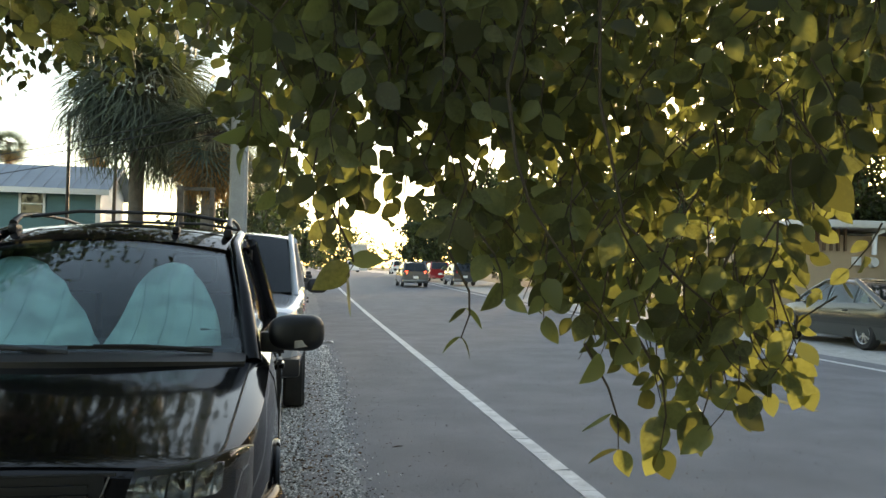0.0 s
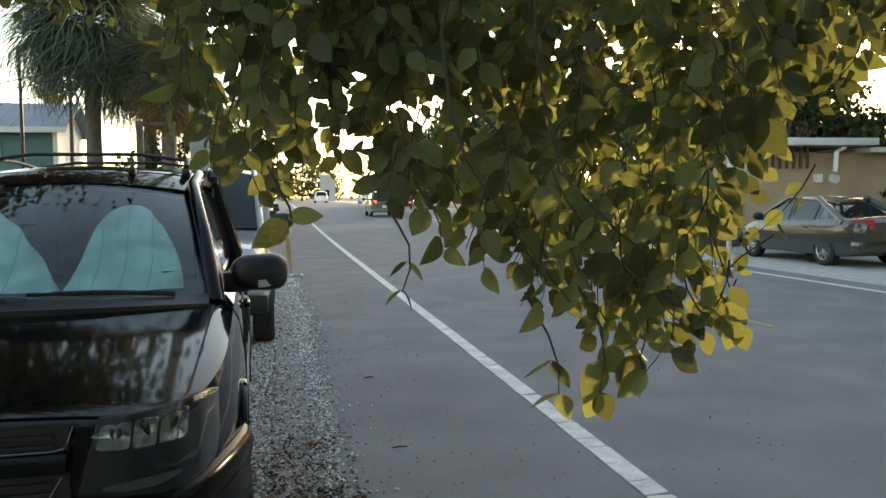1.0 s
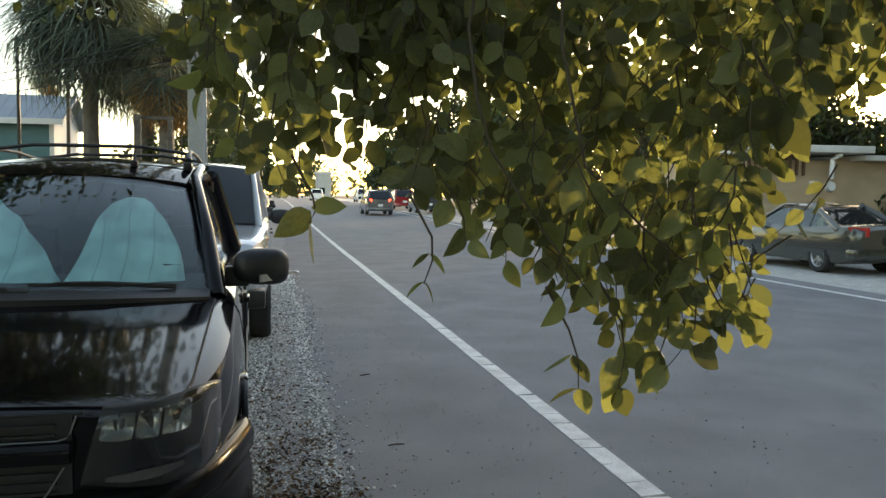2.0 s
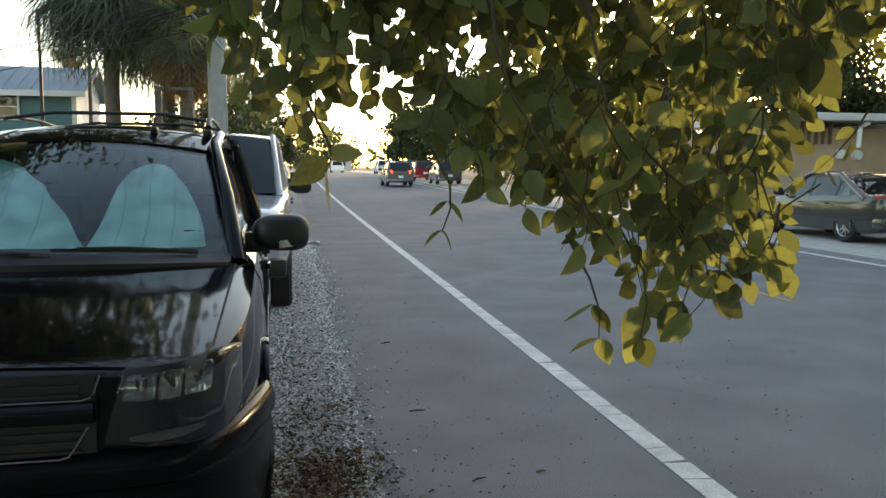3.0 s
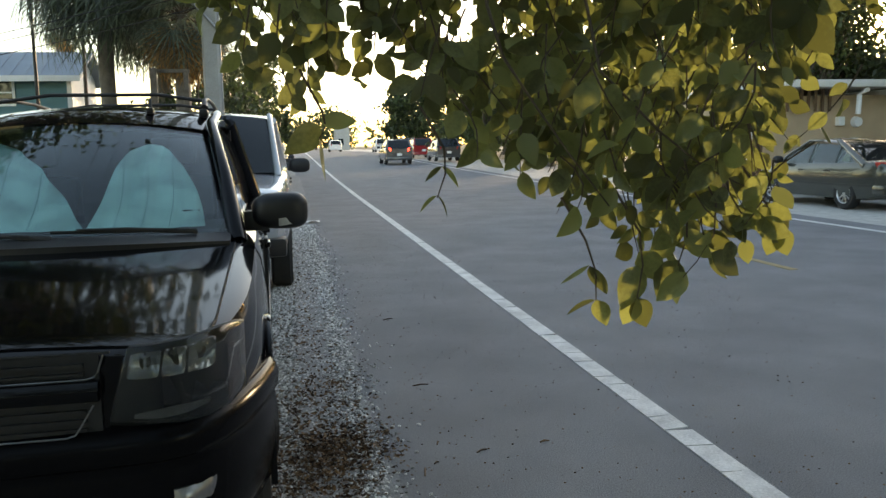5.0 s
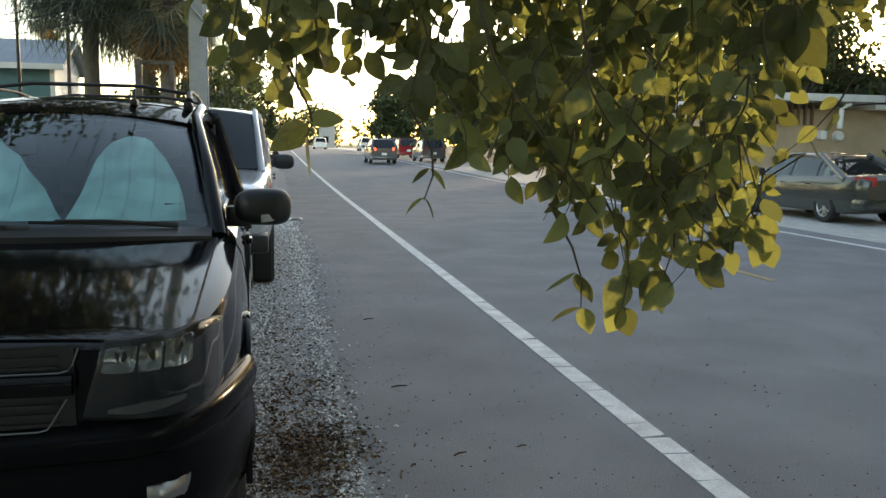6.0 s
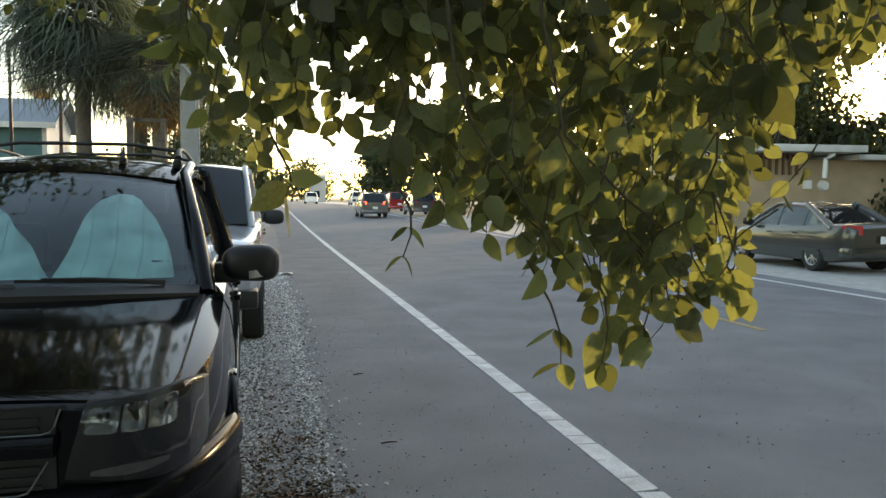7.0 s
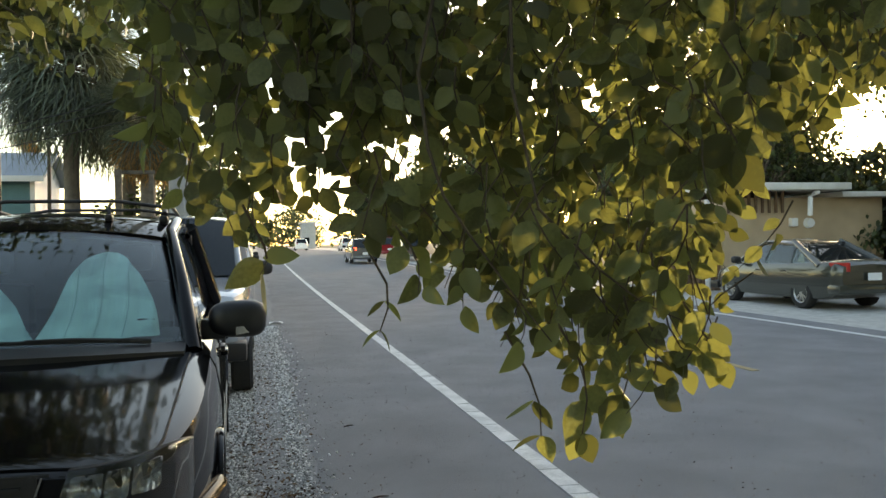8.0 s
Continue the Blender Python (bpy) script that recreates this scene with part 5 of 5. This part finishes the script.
low_spray(0.36, -0.02, 0.385, -0.06, [(0.9, -0.3, -1, 0.7, 1.3), (0.95, 0.4, -1, 0.7, -1.2), (0.4, 0.8, -0.5, 0.7, 1.2), (0.3, -0.8, -0.6, 0.8, 1.2)])
low_spray(0.40, 0.24, 0.405, 0.21, [(0.2, -0.7, -0.8, 1.05, 1.4), (0.6, 0.0, -1, 1.0, 0.9), (0.9, 0.6, -0.8, 1.15, -1.3), (0.4, 0.9, -0.2, 0.95, 1.2)])

# main shoots of the low branch
for pts, rad in (([(0.06, 0.62, 0.1), (0.0, 0.32, 0.0), (0.011, 0.218, -0.05), (0.029, 0.158, -0.06), (0.059, 0.112, -0.06), (0.108, 0.043, -0.05), (0.161, -0.024, -0.03)], 0.0045), ([(0.10, 0.62, 0.1), (-0.06, 0.35, 0.05), (-0.11, 0.22, 0.03), (-0.05, 0.13, 0.02)], 0.004),
                 ([(0.13, 0.62, 0.1), (0.12, 0.30, 0.0), (0.145, 0.141, -0.05), (0.215, 0.067, -0.06), (0.272, 0.023, -0.05), (0.334, -0.005, -0.03)], 0.004), ([(0.10, 0.62, 0.1), (-0.15, 0.45, 0.06), (-0.27, 0.28, 0.05), (-0.30, 0.2, 0.05)], 0.004), ([(0.85, 0.62, 0.5), (0.6, 0.42, 0.2), (0.45, 0.30, 0.08)], 0.008)):
    tubed("shoot", [inv @ at(*p) for p in pts], [0.65 * rad * (1 - 0.7 * i / (len(pts) - 1)) for i in range(len(pts))], "twig", tree, "dark slender shoot", 6)

# the crown overhead: smaller with distance, gaps between the clumps
for k in range(620):
    az = r.uniform(-0.1, 1.5)
    dist = r.uniform(1.9, 4.6)
    el = 0.20 + abs(r.normal(0, 0.42)) + (0.05 if az < -0.35 else 0) + 0.10 * max(0, az - 0.5)
    c = Vector((0.07 + dist * math.sin(az + 0.21), -0.18 + dist * math.cos(az + 0.21), 1.48 + dist * math.tan(min(el, 1.15))))
    for j in range(26):
        q = c + Vector(r.normal(0, 0.13, 3).tolist())
        if q.z - 1.48 < 0.215 * (q.xy - Vector((0.07, -0.18))).length:
            continue
        put_leaf(q, (r.normal(), r.normal(), r.normal() - 0.9), r.uniform(-1.2, 1.2), r.uniform(0.8, 1.4), False)
# boughs of the crown over the verge side, above the parked car
for k in range(130):
    az, dist = r.uniform(-0.95, -0.05), r.uniform(1.9, 3.4)
    el = 0.285 + abs(r.normal(0, 0.24)) - 0.05 * max(0, az + 0.35)
    c = Vector((0.07 + dist * math.sin(az + 0.21), -0.18 + dist * math.cos(az + 0.21), 1.48 + dist * math.tan(min(el, 0.9))))
    for j in range(24):
        q = c + Vector(r.normal(0, 0.11, 3).tolist())
        if q.z - 1.48 < 0.25 * (q.xy - Vector((0.07, -0.18))).length:
            continue
        put_leaf(q, (r.normal(), r.normal(), r.normal() - 0.9), r.uniform(-1.2, 1.2), r.uniform(0.8, 1.4), False)
# the crown behind, over the verge
for k in range(420):
    c = Vector((r.uniform(-3.5, 4), r.uniform(-5, 1.5), r.uniform(2.7, 5.0)))
    for j in range(22):
        q = c + Vector(r.normal(0, 0.25, 3).tolist())
        put_leaf(q, (r.normal(), r.normal(), r.normal() - 0.9), r.uniform(-1.2, 1.2), r.uniform(1.2, 2.0), False)
for (v, f), mats in zip(forms[:4], rest):
    bundle("foliage", (v, f), mats, "leaf", tree)
v, f = joined(back_twigs)
tagged(solid("twig_tangle", v, f, "twig", tree), kind="stuff")


# ---- gravel, litter and grit ----
def pebble_form():
    bm = bmesh.new()
    bmesh.ops.create_icosphere(bm, subdivisions=1, radius=1)
    v = np.array([tuple(q.co) for q in bm.verts])
    f = [tuple(q.index for q in g.verts) for g in bm.faces]
    bm.free()
    return v, f


pv, pf = pebble_form()
rp = np.random.default_rng(21)
pebble_meshes = []
for k in range(4):
    me = bpy.data.meshes.new("pebble")
    w = pv * (1 + 0.22 * rp.normal(size=(len(pv), 1))) * np.array([1, 0.8, 0.55])
    me.from_pydata([tuple(q) for q in w], [], pf)
    me.materials.append(M["stone"])
    pebble_meshes.append(me)
loose = [[] for _ in range(4)]
single = 0
for k in range(30000):
    y = 2.4 + 13 * rp.uniform() ** 1.7
    x = rp.uniform(-0.45, 0.42) + 0.07 * noise.noise((0.3, y * 0.7, 2.0)) + (abs(rp.normal(0, 0.10)) if rp.uniform() < 0.25 else 0)
    size = rp.uniform(0.004, 0.0115) * (1 + 0.05 * y)
    z = (0.002 if x > 0.28 else -0.005) + size * 0.25
    m = Matrix.Translation((x, y, z)) @ Euler(rp.uniform(-0.5, 0.5, 2).tolist() + [rp.uniform(0, 6.3)]).to_matrix().to_4x4() @ Matrix.Scale(size, 4)
    j = int(rp.integers(4))
    if single < 300 and 3.0 < y < 4.2 and x > 0.0 and size > 0.008:
        o = new("pebble", pebble_meshes[j])
        o.parent, o.matrix_local = gravel, m
        single += 1
    else:
        loose[j].append(np.array(m))
for j in range(4):
    w = np.array([tuple(q.co) for q in pebble_meshes[j].vertices])
    o = bundle("gravel_stones", (w, pf), loose[j], "stone", gravel)
    o.data.polygons.foreach_set("use_smooth", [False] * len(o.data.polygons))

chip = leaf_form(1.0, 0.45, 0.5, 0.3, 3)
mats = []
for cx, cy, rad, n in ((0.22, 3.66, 0.20, 1300), (0.10, 3.30, 0.24, 1100), (0.15, 4.35, 0.22, 350), (0.27, 4.78, 0.09, 130), (0.05, 4.0, 0.3, 260), (0.1, 5.6, 1.0, 700), (0.12, 9.0, 2.0, 600)):
    for k in range(n):
        x, y = cx + rp.normal(0, min(rad, 0.16)), cy + rp.normal(0, rad)
        if x > 0.55:
            continue
        mats.append(np.array(aim((x, y, 0.012 + abs(rp.normal(0, 0.008))), (rp.normal(), rp.normal(), rp.normal(0, 0.3)), rp.uniform(-3, 3), rp.uniform(0.012, 0.034))))
tagged(bundle("leaf_litter", chip, mats, "litter", None), "scattered dry brown leaf litter on the gravel", "leaf litter", kind="stuff")
mats = []
for k in range(2600):
    x, y = 0.45 + 7.5 * rp.uniform() ** 1.8, 2.4 + 13 * rp.uniform() ** 1.5
    mats.append(np.array(Matrix.Translation((x, y, 0.003)) @ Euler((0, 0, rp.uniform(0, 6.3))).to_matrix().to_4x4() @ Matrix.Diagonal((1, rp.uniform(0.3, 1), 0.5, 1)) @ Matrix.Scale(rp.uniform(0.002, 0.0075), 4)))
tagged(bundle("road_grit", (pv, pf), mats, "litter", None), "small dark bits of grit and leaf on the asphalt", "grit", kind="stuff")
for x, y, a, L in ((0.79, 4.63, 0.1, 0.10), (0.91, 3.49, 0.5, 0.065), (0.72, 3.64, 1.2, 0.035), (0.67, 3.39, 0.6, 0.03), (1.24, 3.54, 0.2, 0.05), (0.82, 6.59, 0.4, 0.09), (0.60, 3.30, 1.4, 0.09)):
    d = Vector((math.cos(a), math.sin(a), 0)) * L / 2
    p = Vector((x, y, 0.006))
    tagged(tubed("fallen_twig", [p - d, p + Vector((0, 0.006, 0.003)), p + d], [0.004, 0.005, 0.003], "litter", None, "", 6), "short dry brown twig lying on the asphalt", "twig", "fallen twigs")
v, f = sheet(lambda a, b: (0.32 + 0.26 * a, 15.8 + 0.3 * b, 0.004 + 0.05 * math.sin(3 * a) * (1 - b) + 0.02 * b), 6, 4, (0, 0, -0.003))
tagged(solid("paper_scrap", v, f, "white_wood", None, "", True), "crumpled white paper scrap at the road edge", "paper")
